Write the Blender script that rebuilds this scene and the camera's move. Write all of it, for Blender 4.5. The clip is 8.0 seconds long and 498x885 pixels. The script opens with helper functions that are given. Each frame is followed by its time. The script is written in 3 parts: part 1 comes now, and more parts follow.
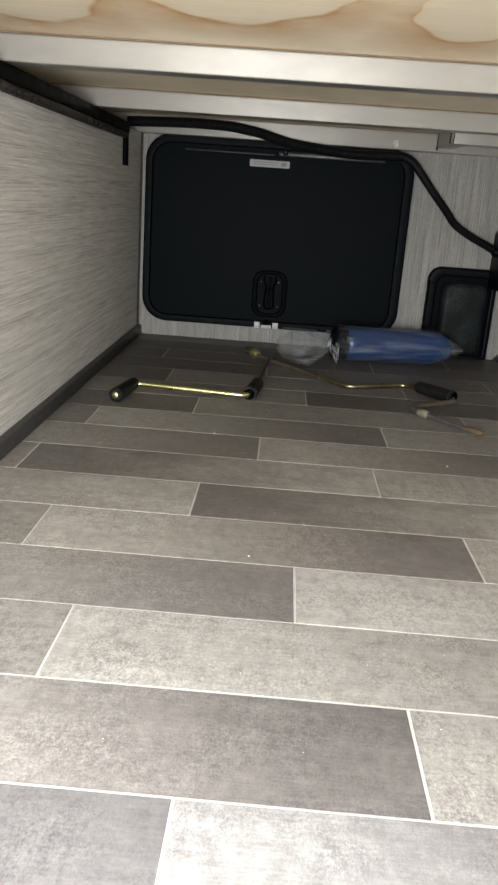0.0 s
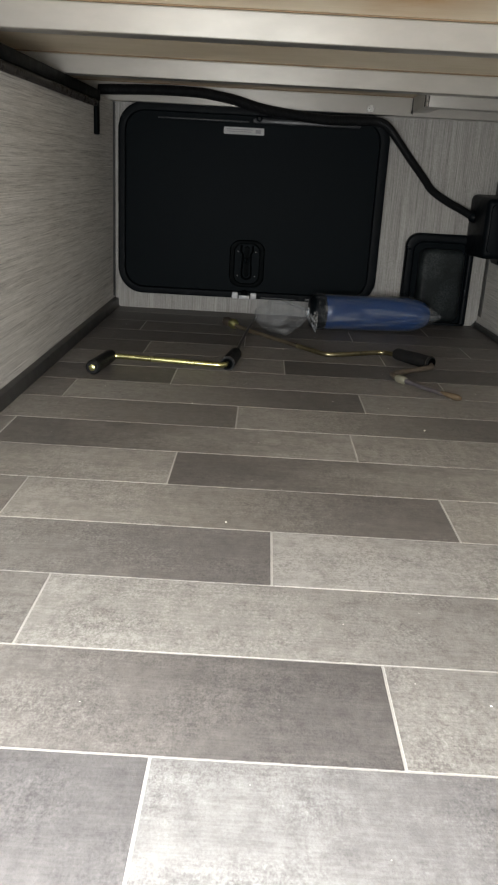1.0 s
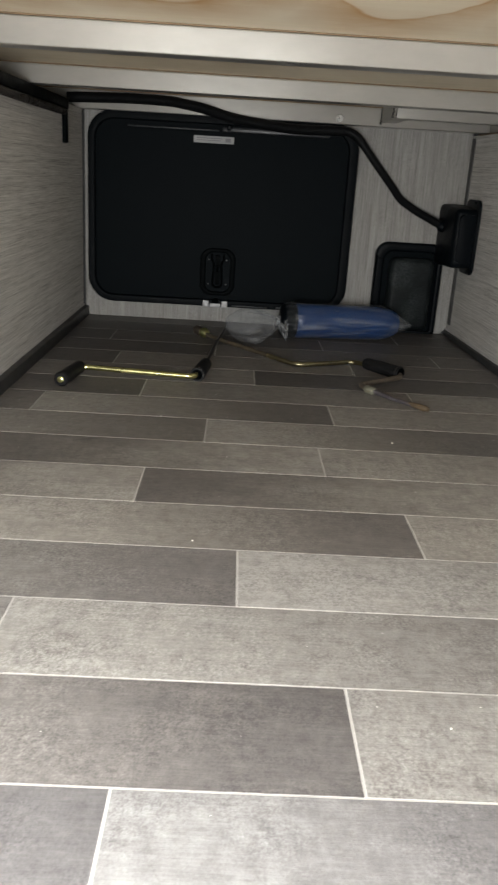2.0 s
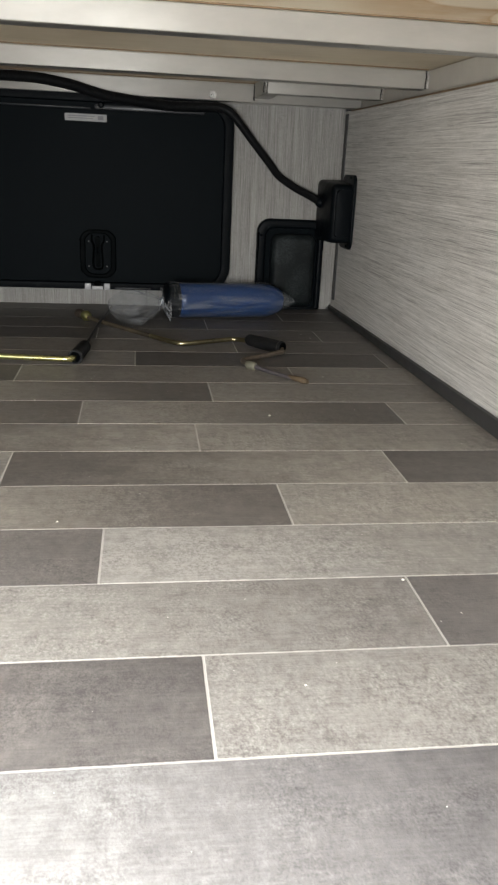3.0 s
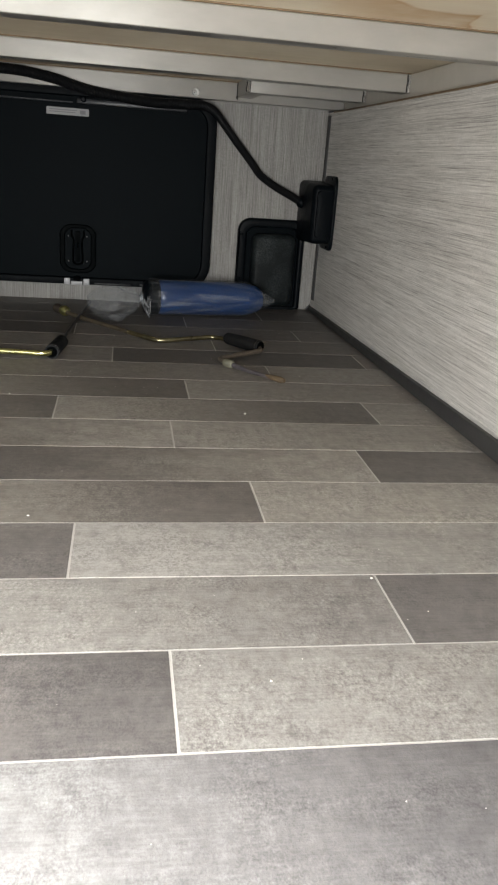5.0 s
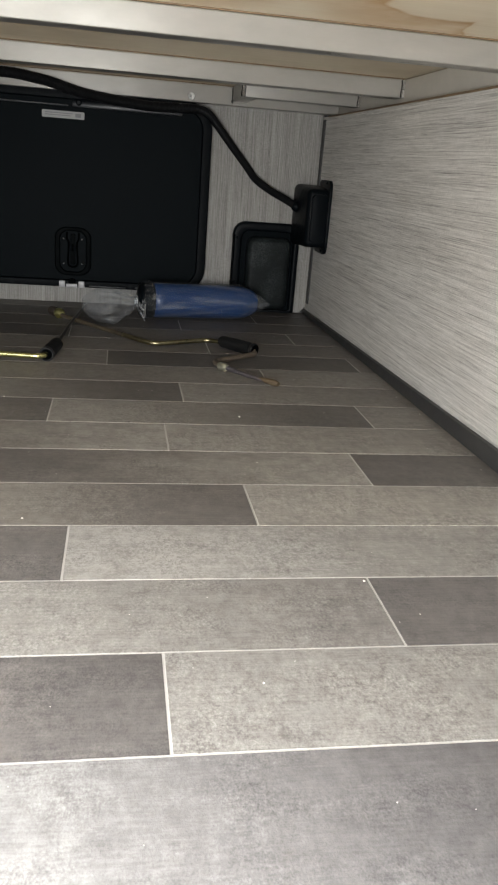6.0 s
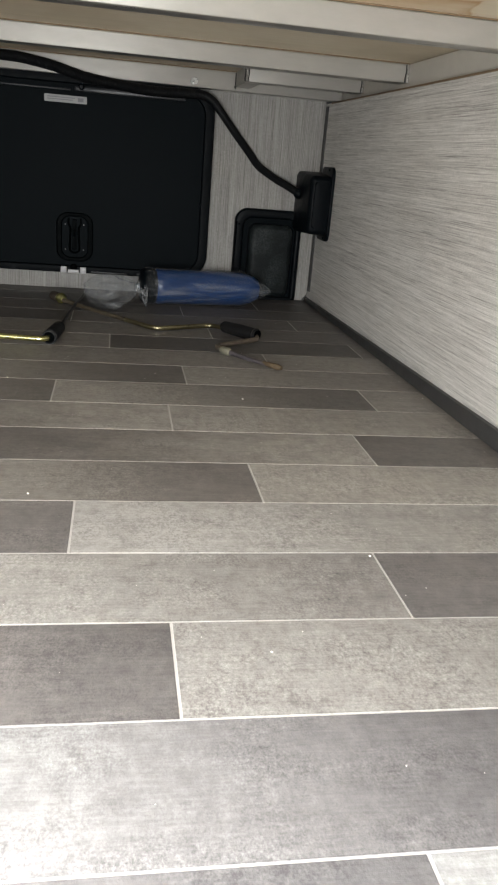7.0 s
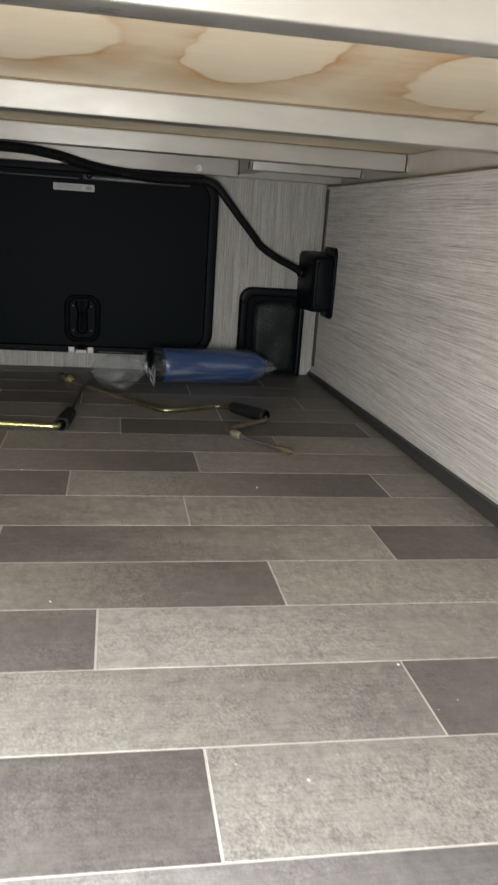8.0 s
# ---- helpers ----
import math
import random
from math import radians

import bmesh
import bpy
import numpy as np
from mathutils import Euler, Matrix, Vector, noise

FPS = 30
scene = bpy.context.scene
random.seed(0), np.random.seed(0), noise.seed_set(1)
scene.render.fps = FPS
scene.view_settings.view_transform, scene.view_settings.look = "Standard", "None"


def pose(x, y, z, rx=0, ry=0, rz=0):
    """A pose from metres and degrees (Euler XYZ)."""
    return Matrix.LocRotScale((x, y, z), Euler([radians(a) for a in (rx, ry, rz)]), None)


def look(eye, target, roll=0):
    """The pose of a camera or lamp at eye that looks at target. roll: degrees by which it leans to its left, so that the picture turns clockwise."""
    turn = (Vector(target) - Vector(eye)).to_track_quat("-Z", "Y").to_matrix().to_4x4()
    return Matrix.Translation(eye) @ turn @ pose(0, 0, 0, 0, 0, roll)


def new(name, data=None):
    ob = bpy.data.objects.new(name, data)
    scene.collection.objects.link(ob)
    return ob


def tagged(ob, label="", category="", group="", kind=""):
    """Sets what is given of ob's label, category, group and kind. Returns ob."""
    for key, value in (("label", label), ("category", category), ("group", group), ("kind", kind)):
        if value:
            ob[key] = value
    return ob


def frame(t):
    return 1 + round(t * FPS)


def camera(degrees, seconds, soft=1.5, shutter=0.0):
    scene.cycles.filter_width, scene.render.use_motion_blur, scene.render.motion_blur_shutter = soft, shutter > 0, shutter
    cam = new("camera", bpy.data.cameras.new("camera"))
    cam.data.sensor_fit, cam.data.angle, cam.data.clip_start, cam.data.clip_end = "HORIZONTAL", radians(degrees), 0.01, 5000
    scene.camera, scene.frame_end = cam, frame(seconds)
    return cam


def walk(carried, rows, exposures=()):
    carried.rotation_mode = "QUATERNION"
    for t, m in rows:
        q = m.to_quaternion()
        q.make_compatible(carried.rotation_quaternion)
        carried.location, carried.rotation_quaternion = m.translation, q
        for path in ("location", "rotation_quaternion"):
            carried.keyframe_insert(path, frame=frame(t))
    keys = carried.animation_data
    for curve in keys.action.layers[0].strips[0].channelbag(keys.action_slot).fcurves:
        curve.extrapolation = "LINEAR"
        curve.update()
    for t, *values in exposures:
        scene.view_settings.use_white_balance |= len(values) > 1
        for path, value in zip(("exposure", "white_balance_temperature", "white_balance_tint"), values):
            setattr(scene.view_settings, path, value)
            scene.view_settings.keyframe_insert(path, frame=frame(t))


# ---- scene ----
cam = camera(35.2, 8.0, soft=2.1, shutter=0.5)
PATH = [
    (0, (-0.128, -0.427, 0.385), (-0.18, 1.482, -0.211), 4.1),
    (0.5, (-0.127, -0.419, 0.38), (-0.158, 1.476, -0.261), 3.5),
    (1, (-0.116, -0.429, 0.376), (-0.126, 1.46, -0.278), 3.2),
    (1.2, (-0.117, -0.427, 0.379), (-0.121, 1.462, -0.279), 3.3),
    (2.3, (-0.088, -0.421, 0.398), (0.032, 1.468, -0.247), 3.3),
    (2.5, (-0.069, -0.418, 0.39), (0.115, 1.466, -0.255), 3.0),
    (3, (-0.05, -0.425, 0.381), (0.223, 1.439, -0.289), 2.7),
    (3.5, (-0.046, -0.428, 0.382), (0.259, 1.428, -0.299), 3.3),
    (4, (-0.047, -0.43, 0.383), (0.269, 1.425, -0.295), 3.9),
    (4.2, (-0.047, -0.429, 0.383), (0.273, 1.427, -0.289), 4.1),
    (4.5, (-0.044, -0.428, 0.379), (0.277, 1.429, -0.292), 4.2),
    (6, (-0.042, -0.433, 0.382), (0.294, 1.424, -0.279), 4.5),
    (6.5, (-0.044, -0.434, 0.372), (0.299, 1.418, -0.299), 4.7),
    (7, (-0.051, -0.439, 0.363), (0.292, 1.413, -0.311), 4.9),
    (7.5, (-0.061, -0.434, 0.395), (0.289, 1.439, -0.213), 4.7),
    (8, (-0.079, -0.422, 0.413), (0.267, 1.473, -0.126), 3.9),
]
walk(cam, [(t, look(eye, target, roll)) for t, eye, target, roll in PATH],
     exposures=[(t, stops - 3.26, kelvin, 10.5) for t, stops, kelvin in ((0.0, 5.34, 6590), (0.6, 5.00, 6590), (1.2, 5.00, 6590), (2.4, 4.96, 6650), (3.1, 5.21, 6590), (4.0, 5.20, 6590),
                                                                         (6.0, 5.14, 6590), (7.0, 5.23, 6560), (7.5, 5.06, 6800), (8.0, 5.10, 6660))])

# ---- daylight ----
SUN_UP, SUN_TURN = 52.0, 18.0
world = bpy.data.worlds.new("world")
scene.world = world
world.use_nodes = True
wn = world.node_tree
sky = wn.nodes.new("ShaderNodeTexSky")
sky.sky_type, sky.sun_disc = "NISHITA", False
sky.sun_elevation, sky.sun_rotation = radians(SUN_UP), radians(180 - SUN_TURN)
sky.air_density, sky.dust_density = 1.0, 2.0
wn.links.new(sky.outputs[0], wn.nodes["Background"].inputs[0])
wn.nodes["Background"].inputs[1].default_value = 0.08
sun = new("sun", bpy.data.lights.new("sun", "SUN"))
sun.data.energy, sun.data.angle, sun.data.color = 2.0, radians(0.6), (1.0, 0.95, 0.88)
sun.matrix_world = look((-2 * math.sin(radians(SUN_TURN)), -2 * math.cos(radians(SUN_TURN)), 2 * math.tan(radians(SUN_UP))), (0, 0, 0))


# skylight that falls in through the open hatch
hatch_light = new("hatch_skylight", bpy.data.lights.new("hatch_skylight", "AREA"))
hatch_light.data.shape, hatch_light.data.size, hatch_light.data.size_y = "RECTANGLE", 0.48, 0.40
hatch_light.data.energy, hatch_light.data.color = 6.7, (0.958, 0.985, 1.0)
hatch_light.matrix_world = pose(-0.235, -0.560, 0.262, 90 - 45, 0, 0)


# ---- materials ----
class Nodes:
    """A small builder of node materials."""

    def __init__(self, name):
        self.mat = bpy.data.materials.new(name)
        self.mat.use_nodes = True
        self.tree = self.mat.node_tree
        self.bsdf = self.tree.nodes["Principled BSDF"]

    def add(self, kind, **sets):
        n = self.tree.nodes.new(kind)
        for key, value in sets.items():
            if key in n.inputs:
                n.inputs[key].default_value = value
            else:
                setattr(n, key, value)
        return n

    def link(self, a, b):
        self.tree.links.new(a, b)
        return b.node

    def coords(self, scale=(1, 1, 1), which="Object"):
        c = self.add("ShaderNodeTexCoord")
        m = self.add("ShaderNodeMapping")
        m.inputs["Scale"].default_value = scale
        self.link(c.outputs[which], m.inputs["Vector"])
        return m.outputs[0]

    def world(self, scale=(1, 1, 1)):
        g = self.add("ShaderNodeNewGeometry")
        m = self.add("ShaderNodeMapping")
        m.inputs["Scale"].default_value = scale
        self.link(g.outputs["Position"], m.inputs["Vector"])
        return m.outputs[0]

    def noise(self, vec, scale, detail=4.0, rough=0.6, distort=0.0):
        n = self.add("ShaderNodeTexNoise", Scale=scale, Detail=detail, Roughness=rough, Distortion=distort)
        self.link(vec, n.inputs["Vector"])
        return n.outputs["Fac"]

    def ramp(self, fac, stops):
        r = self.add("ShaderNodeValToRGB")
        e = r.color_ramp.elements
        while len(e) < len(stops):
            e.new(0.5)
        for el, (p, c) in zip(e, stops):
            el.position = p
            el.color = (*c, 1) if len(c) == 3 else c
        self.link(fac, r.inputs[0])
        return r.outputs[0]

    def mix(self, a, b, fac, mode="MIX"):
        m = self.add("ShaderNodeMix", data_type="RGBA", blend_type=mode)
        for sock, v in ((m.inputs[0], fac), (m.inputs[6], a), (m.inputs[7], b)):
            if hasattr(v, "links"):
                self.link(v, sock)
            else:
                sock.default_value = (*v, 1) if isinstance(v, tuple) else v
        return m.outputs[2]

    def math(self, op, a, b=0.0):
        m = self.add("ShaderNodeMath", operation=op)
        for sock, v in ((m.inputs[0], a), (m.inputs[1], b)):
            if hasattr(v, "links"):
                self.link(v, sock)
            else:
                sock.default_value = v
        return m.outputs[0]

    def bump(self, fac, strength, distance):
        b = self.add("ShaderNodeBump", Strength=strength, Distance=distance)
        self.link(fac, b.inputs["Height"])
        self.link(b.outputs[0], self.bsdf.inputs["Normal"])

    def done(self, color=None, rough=None, metal=0.0, spec=None):
        for key, v in (("Base Color", color), ("Roughness", rough), ("Metallic", metal), ("Specular IOR Level", spec)):
            if v is None:
                continue
            if hasattr(v, "links"):
                self.link(v, self.bsdf.inputs[key])
            else:
                self.bsdf.inputs[key].default_value = (*v, 1) if isinstance(v, tuple) else v
        return self.mat


def grey(v):
    return (v, v, v)


def mat_streaked(name, stretch, tone):
    """Printed wall board: fine broken streaks along one axis on a pale ground."""
    n = Nodes(name)
    p = n.world()
    fine = n.noise(n.world(tuple(1250 if s else 11 for s in stretch)), 1.0, 3, 0.62)
    wide = n.noise(n.world(tuple(420 if s else 4.8 for s in stretch)), 1.0, 3, 0.6)
    dash = n.noise(n.world(tuple(700 if s else 26 for s in stretch)), 1.0, 2, 0.5)
    band = n.noise(n.world(tuple(70 if s else 1.6 for s in stretch)), 1.0, 3, 0.55)
    thread = n.noise(n.world(tuple(160 if s else 800 for s in stretch)), 1.0, 2, 0.5)
    lines = n.math("ADD", n.math("MULTIPLY", fine, 0.42), n.math("MULTIPLY", wide, 0.30))
    lines = n.math("ADD", lines, n.math("ADD", n.math("MULTIPLY", dash, 0.14), n.math("MULTIPLY", band, 0.14)))
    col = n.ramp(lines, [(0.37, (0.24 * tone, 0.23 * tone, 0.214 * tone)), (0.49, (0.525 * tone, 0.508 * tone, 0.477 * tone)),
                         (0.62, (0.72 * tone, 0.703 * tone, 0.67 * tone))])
    col = n.mix(col, n.ramp(thread, [(0.35, grey(0.72)), (0.65, grey(1.12))]), 0.5, "MULTIPLY")
    dirt = n.noise(p, 3.0, 4, 0.6)
    col = n.mix(col, n.ramp(dirt, [(0.3, (0.84, 0.83, 0.81)), (0.65, grey(1.0))]), 0.6, "MULTIPLY")
    n.bump(fine, 0.15, 0.001)
    return n.done(col, 0.62, 0, 0.3)


def mat_plank():
    """Printed vinyl: each plank fades from one tone to another (its object colour), with mottled grain and a skylight
    tint.
    """
    n = Nodes("vinyl_plank")
    info = n.add("ShaderNodeObjectInfo")
    tc = n.add("ShaderNodeTexCoord")
    sep = n.add("ShaderNodeSeparateXYZ")
    n.link(tc.outputs["Object"], sep.inputs[0])
    tones = n.add("ShaderNodeSeparateColor")
    n.link(info.outputs["Color"], tones.inputs[0])
    shift = n.add("ShaderNodeVectorMath", operation="SCALE")
    n.link(info.outputs["Random"], shift.inputs["Scale"])
    shift.inputs[0].default_value = (13.0, 7.0, 3.0)
    add = n.add("ShaderNodeVectorMath", operation="ADD")
    n.link(tc.outputs["Object"], add.inputs[0])
    n.link(shift.outputs[0], add.inputs[1])

    def scaled(sc):
        m = n.add("ShaderNodeMapping")
        m.inputs["Scale"].default_value = sc
        n.link(add.outputs[0], m.inputs["Vector"])
        return m.outputs[0]

    blotch = n.noise(scaled((13, 20, 13)), 1.0, 6, 0.7)
    grain = n.noise(scaled((360, 270, 360)), 1.0, 3, 0.65)
    speck = n.noise(scaled((680, 500, 680)), 1.0, 2, 0.6)
    cloud = n.noise(scaled((150, 115, 150)), 1.0, 3, 0.6)
    streak = n.noise(scaled((6, 85, 6)), 1.0, 4, 0.6, 0.3)
    fibre = n.noise(scaled((38, 400, 38)), 1.0, 3, 0.6)
    lump = n.noise(scaled((75, 52, 75)), 1.0, 4, 0.65)
    patch = n.ramp(n.noise(scaled((9, 15, 9)), 1.0, 3, 0.55), [(0.40, grey(0.30)), (0.62, grey(1.0))])
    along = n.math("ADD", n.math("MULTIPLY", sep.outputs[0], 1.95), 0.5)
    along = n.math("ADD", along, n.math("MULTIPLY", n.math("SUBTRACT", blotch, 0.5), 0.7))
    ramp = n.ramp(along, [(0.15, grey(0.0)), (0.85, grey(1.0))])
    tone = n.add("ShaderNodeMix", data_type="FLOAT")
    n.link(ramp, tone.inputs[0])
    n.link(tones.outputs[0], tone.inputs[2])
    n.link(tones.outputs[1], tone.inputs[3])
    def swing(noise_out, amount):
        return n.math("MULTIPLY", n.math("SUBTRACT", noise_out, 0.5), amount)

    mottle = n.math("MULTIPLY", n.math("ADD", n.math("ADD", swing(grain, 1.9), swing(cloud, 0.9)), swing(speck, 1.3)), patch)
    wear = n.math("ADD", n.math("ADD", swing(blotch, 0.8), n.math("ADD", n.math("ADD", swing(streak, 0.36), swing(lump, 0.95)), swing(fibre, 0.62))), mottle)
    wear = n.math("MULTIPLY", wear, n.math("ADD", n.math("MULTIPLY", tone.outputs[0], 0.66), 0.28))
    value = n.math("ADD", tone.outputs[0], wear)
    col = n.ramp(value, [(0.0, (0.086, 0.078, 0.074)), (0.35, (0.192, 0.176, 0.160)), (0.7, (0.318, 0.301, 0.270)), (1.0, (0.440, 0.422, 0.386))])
    # bluish tint by row: cool skylight near the hatch put into the colour
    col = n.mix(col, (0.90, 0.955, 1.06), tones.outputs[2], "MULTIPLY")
    n.bump(n.math("ADD", n.math("ADD", grain, speck), fibre), 0.2, 0.0008)
    rough = n.ramp(grain, [(0.3, grey(0.42)), (0.7, grey(0.56))])
    return n.done(col, rough, 0, 0.45)


POOLS = ((-0.200, 0.375, 0.112, 0.165), (0.055, 0.405, 0.075, 0.172), (0.345, 0.40, 0.118, 0.215), (0.455, 0.62, 0.075, 0.10), (-0.445, 0.42, 0.10, 0.19), (-0.10, 0.02, 0.14, 0.20),
         (0.24, -0.02, 0.15, 0.17), (-0.40, -0.05, 0.12, 0.2))


def mat_ply(name, stain):
    """Plywood with tide marks left by water."""
    n = Nodes(name)
    p = n.world((1.0, 1.0, 1.0))
    grain = n.noise(n.world((4, 90, 4)), 1.0, 4, 0.6, 0.6)
    base = n.ramp(grain, [(0.2, (0.66, 0.565, 0.42)), (0.55, (0.70, 0.615, 0.47)), (0.85, (0.735, 0.655, 0.515))])
    if stain:
        # dried pools: clean islands with a brown tide line round each, and tinted wood between them
        warp = n.add("ShaderNodeTexNoise", Scale=7.0, Detail=2.0, Roughness=0.45)
        n.link(p, warp.inputs["Vector"])
        off = n.add("ShaderNodeVectorMath", operation="MULTIPLY_ADD")
        n.link(warp.outputs["Color"], off.inputs[0])
        off.inputs[1].default_value = (0.075, 0.11, 0.0)
        n.link(p, off.inputs[2])
        near = None
        for cx, cy, rx, ry in POOLS:
            mv = n.add("ShaderNodeVectorMath", operation="SUBTRACT")
            n.link(off.outputs[0], mv.inputs[0])
            mv.inputs[1].default_value = (cx + 0.0375, cy + 0.055, 0)
            sc = n.add("ShaderNodeVectorMath", operation="MULTIPLY")
            n.link(mv.outputs[0], sc.inputs[0])
            sc.inputs[1].default_value = (1 / rx, 1 / ry, 0)
            ln = n.add("ShaderNodeVectorMath", operation="LENGTH")
            n.link(sc.outputs[0], ln.inputs[0])
            near = ln.outputs["Value"] if near is None else n.math("MINIMUM", near, ln.outputs["Value"])
        marks = n.ramp(n.math("DIVIDE", near, 2.5), [(0.0, grey(0.03)), (0.34, grey(0.06)), (0.385, grey(0.14)), (0.405, grey(0.95)), (0.425, grey(0.76)), (0.47, grey(0.60)),
                                                     (0.60, grey(0.36)), (0.74, grey(0.05)), (1.0, grey(0.0))])
        rim = n.noise(n.world((8, 8, 8)), 1.0, 4, 0.6)
        amount = n.math("MULTIPLY", marks, n.ramp(rim, [(0.36, grey(0.42)), (0.60, grey(1.0))]))
        base = n.mix(base, (0.41, 0.215, 0.065), amount)
    else:
        soft = n.noise(p, 4.0, 4, 0.6)
        base = n.mix(base, n.ramp(soft, [(0.35, (0.80, 0.76, 0.70)), (0.65, grey(1.0))]), 0.8, "MULTIPLY")
    n.bump(grain, 0.1, 0.001)
    return n.done(base, 0.6, 0, 0.3)


def mat_alu():
    """Extruded aluminium, brushed along x, with dull patches."""
    n = Nodes("extruded_aluminium")
    brush = n.noise(n.world((4, 700, 700)), 1.0, 3, 0.6)
    dull = n.noise(n.world((7, 20, 20)), 1.0, 5, 0.65)
    col = n.ramp(dull, [(0.3, (0.405, 0.391, 0.359)), (0.7, (0.478, 0.463, 0.425))])
    rough = n.math("ADD", n.ramp(dull, [(0.3, grey(0.53)), (0.7, grey(0.42))]), n.math("MULTIPLY", brush, 0.08))
    # downward faces turn smoother and more metallic by their direction, to look darker
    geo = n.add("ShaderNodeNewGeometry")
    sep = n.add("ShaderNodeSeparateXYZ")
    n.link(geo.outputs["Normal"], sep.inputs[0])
    facing_down = n.math("LESS_THAN", sep.outputs[2], -0.7)
    rough = n.math("SUBTRACT", rough, n.math("MULTIPLY", facing_down, 0.20))
    metal = n.math("ADD", 0.33, n.math("MULTIPLY", facing_down, 0.45))
    # brushed along x: gloss spreads across the brushing
    across = n.add("ShaderNodeCombineXYZ", Y=0.5, Z=1.0)
    n.link(across.outputs[0], n.bsdf.inputs["Tangent"])
    n.link(n.math("SUBTRACT", 0.85, n.math("MULTIPLY", facing_down, 0.85)), n.bsdf.inputs["Anisotropic"])
    n.bump(brush, 0.04, 0.0006)
    return n.done(col, rough, metal)


def mat_plain(name, col, rough, metal=0.0, vary=0.25, scale=40.0, bump=0.0, spec=0.5, gloss=0.08):
    n = Nodes(name)
    f = n.noise(n.coords(), scale, 5, 0.65)
    g = n.noise(n.coords(), scale * 6, 3, 0.6)
    lo, hi = tuple(c * (1 - vary) for c in col), tuple(min(1, c * (1 + vary)) for c in col)
    c = n.ramp(n.math("ADD", n.math("MULTIPLY", f, 0.7), n.math("MULTIPLY", g, 0.3)), [(0.3, lo), (0.7, hi)])
    r = n.ramp(f, [(0.3, grey(max(0.03, rough - gloss))), (0.7, grey(min(1, rough + gloss)))])
    if bump:
        n.bump(g, bump, 0.001)
    return n.done(c, r, metal, spec)


def mat_dusty(name):
    """Black moulded plastic with a grainy film of pale dust in patches."""
    n = Nodes(name)
    cloud = n.noise(n.coords(), 13.0, 4, 0.6)
    speck = n.noise(n.coords(), 300.0, 3, 0.7)
    dust = n.math("MULTIPLY", n.ramp(cloud, [(0.42, grey(0.12)), (0.66, grey(1.0))]), n.ramp(speck, [(0.40, grey(0.1)), (0.66, grey(1.0))]))
    col = n.mix((0.0050, 0.0068, 0.0075), (0.043, 0.053, 0.053), dust)
    n.bump(speck, 0.4, 0.0008)
    return n.done(col, 0.5, 0, 0.15)


def mat_film(name, lo, hi, stretch, bump, low_at, high_at):
    """Thin clear plastic film: mostly seen through, with a milky, shiny wrinkled skin."""
    n = Nodes(name)
    out = n.tree.nodes["Material Output"]
    clear = n.add("ShaderNodeBsdfTransparent")
    clear.inputs[0].default_value = (0.93, 0.94, 0.95, 1)
    n.bsdf.inputs["Roughness"].default_value = 0.18
    n.bsdf.inputs["Base Color"].default_value = (0.75, 0.76, 0.77, 1)
    wr = n.noise(n.coords(stretch), 38.0, 4, 0.6, 0.8)
    n.bump(wr, bump, 0.006)
    m = n.add("ShaderNodeMixShader")
    fac = n.ramp(wr, [(low_at, grey(lo)), (high_at, grey(hi))])
    n.link(fac, m.inputs[0])
    n.link(clear.outputs[0], m.inputs[1])
    n.link(n.bsdf.outputs[0], m.inputs[2])
    n.link(m.outputs[0], out.inputs[0])
    return n.mat


# side boards toned up, far board down: light's fall-off put into their colour
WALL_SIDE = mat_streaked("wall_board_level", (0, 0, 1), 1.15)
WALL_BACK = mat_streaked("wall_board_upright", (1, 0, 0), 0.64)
PLANK = mat_plank()
GROUT = mat_plain("printed_joint", (0.53, 0.515, 0.49), 0.55, vary=0.12)
PLY_STAINED = mat_ply("stained_plywood", True)
PLY = mat_ply("plain_plywood", False)
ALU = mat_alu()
# lighter copy of the beams' aluminium, brightening the right rail by colour
RAIL = mat_plain("pale_dull_aluminium", (0.60, 0.575, 0.52), 0.5, metal=0.15, vary=0.08, scale=8)
BASE = mat_plain("dark_base_trim", (0.043, 0.042, 0.041), 0.5, vary=0.25, bump=0.05)
BLACK = mat_plain("black_plastic", (0.0025, 0.0040, 0.0055), 0.40, vary=0.2, scale=60, bump=0.06, spec=0.09)
BLACK_SHEET = mat_plain("black_door_skin", (0.0022, 0.0043, 0.0057), 0.55, vary=0.03, scale=90, bump=0.02, spec=0.05, gloss=0.01)
BLACK_DEEP = mat_plain("deep_black_plastic", (0.0006, 0.0010, 0.0012), 0.6, vary=0.1, scale=40, spec=0.015)
BLACK_MID = mat_plain("matt_black_plastic", (0.0013, 0.0022, 0.0026), 0.55, vary=0.1, scale=40, spec=0.03)
BLACK_FRAME = mat_plain("black_frame_plastic", (0.0026, 0.0040, 0.0052), 0.5, vary=0.15, scale=60, bump=0.04, spec=0.06)
BLACK_GRAIN = mat_dusty("dusty_black_plastic")
# grey in place of black: the top lip's highlight put into its colour
LIP = mat_plain("grey_lip", (0.026, 0.028, 0.031), 0.4, vary=0.3, scale=60)
RUBBER = mat_plain("black_rubber", (0.007, 0.007, 0.0075), 0.5, vary=0.3, scale=80, bump=0.1, spec=0.25)
LOOM = mat_plain("black_loom", (0.0045, 0.005, 0.0058), 0.5, vary=0.2, scale=60, spec=0.2)
LOOM_WORN = mat_plain("dusty_loom", (0.013, 0.011, 0.010), 0.3, vary=0.35, scale=60, spec=0.4)
ZINC_YELLOW = mat_plain("yellow_zinc", (0.78, 0.76, 0.36), 0.28, metal=1.0, vary=0.03, scale=12)
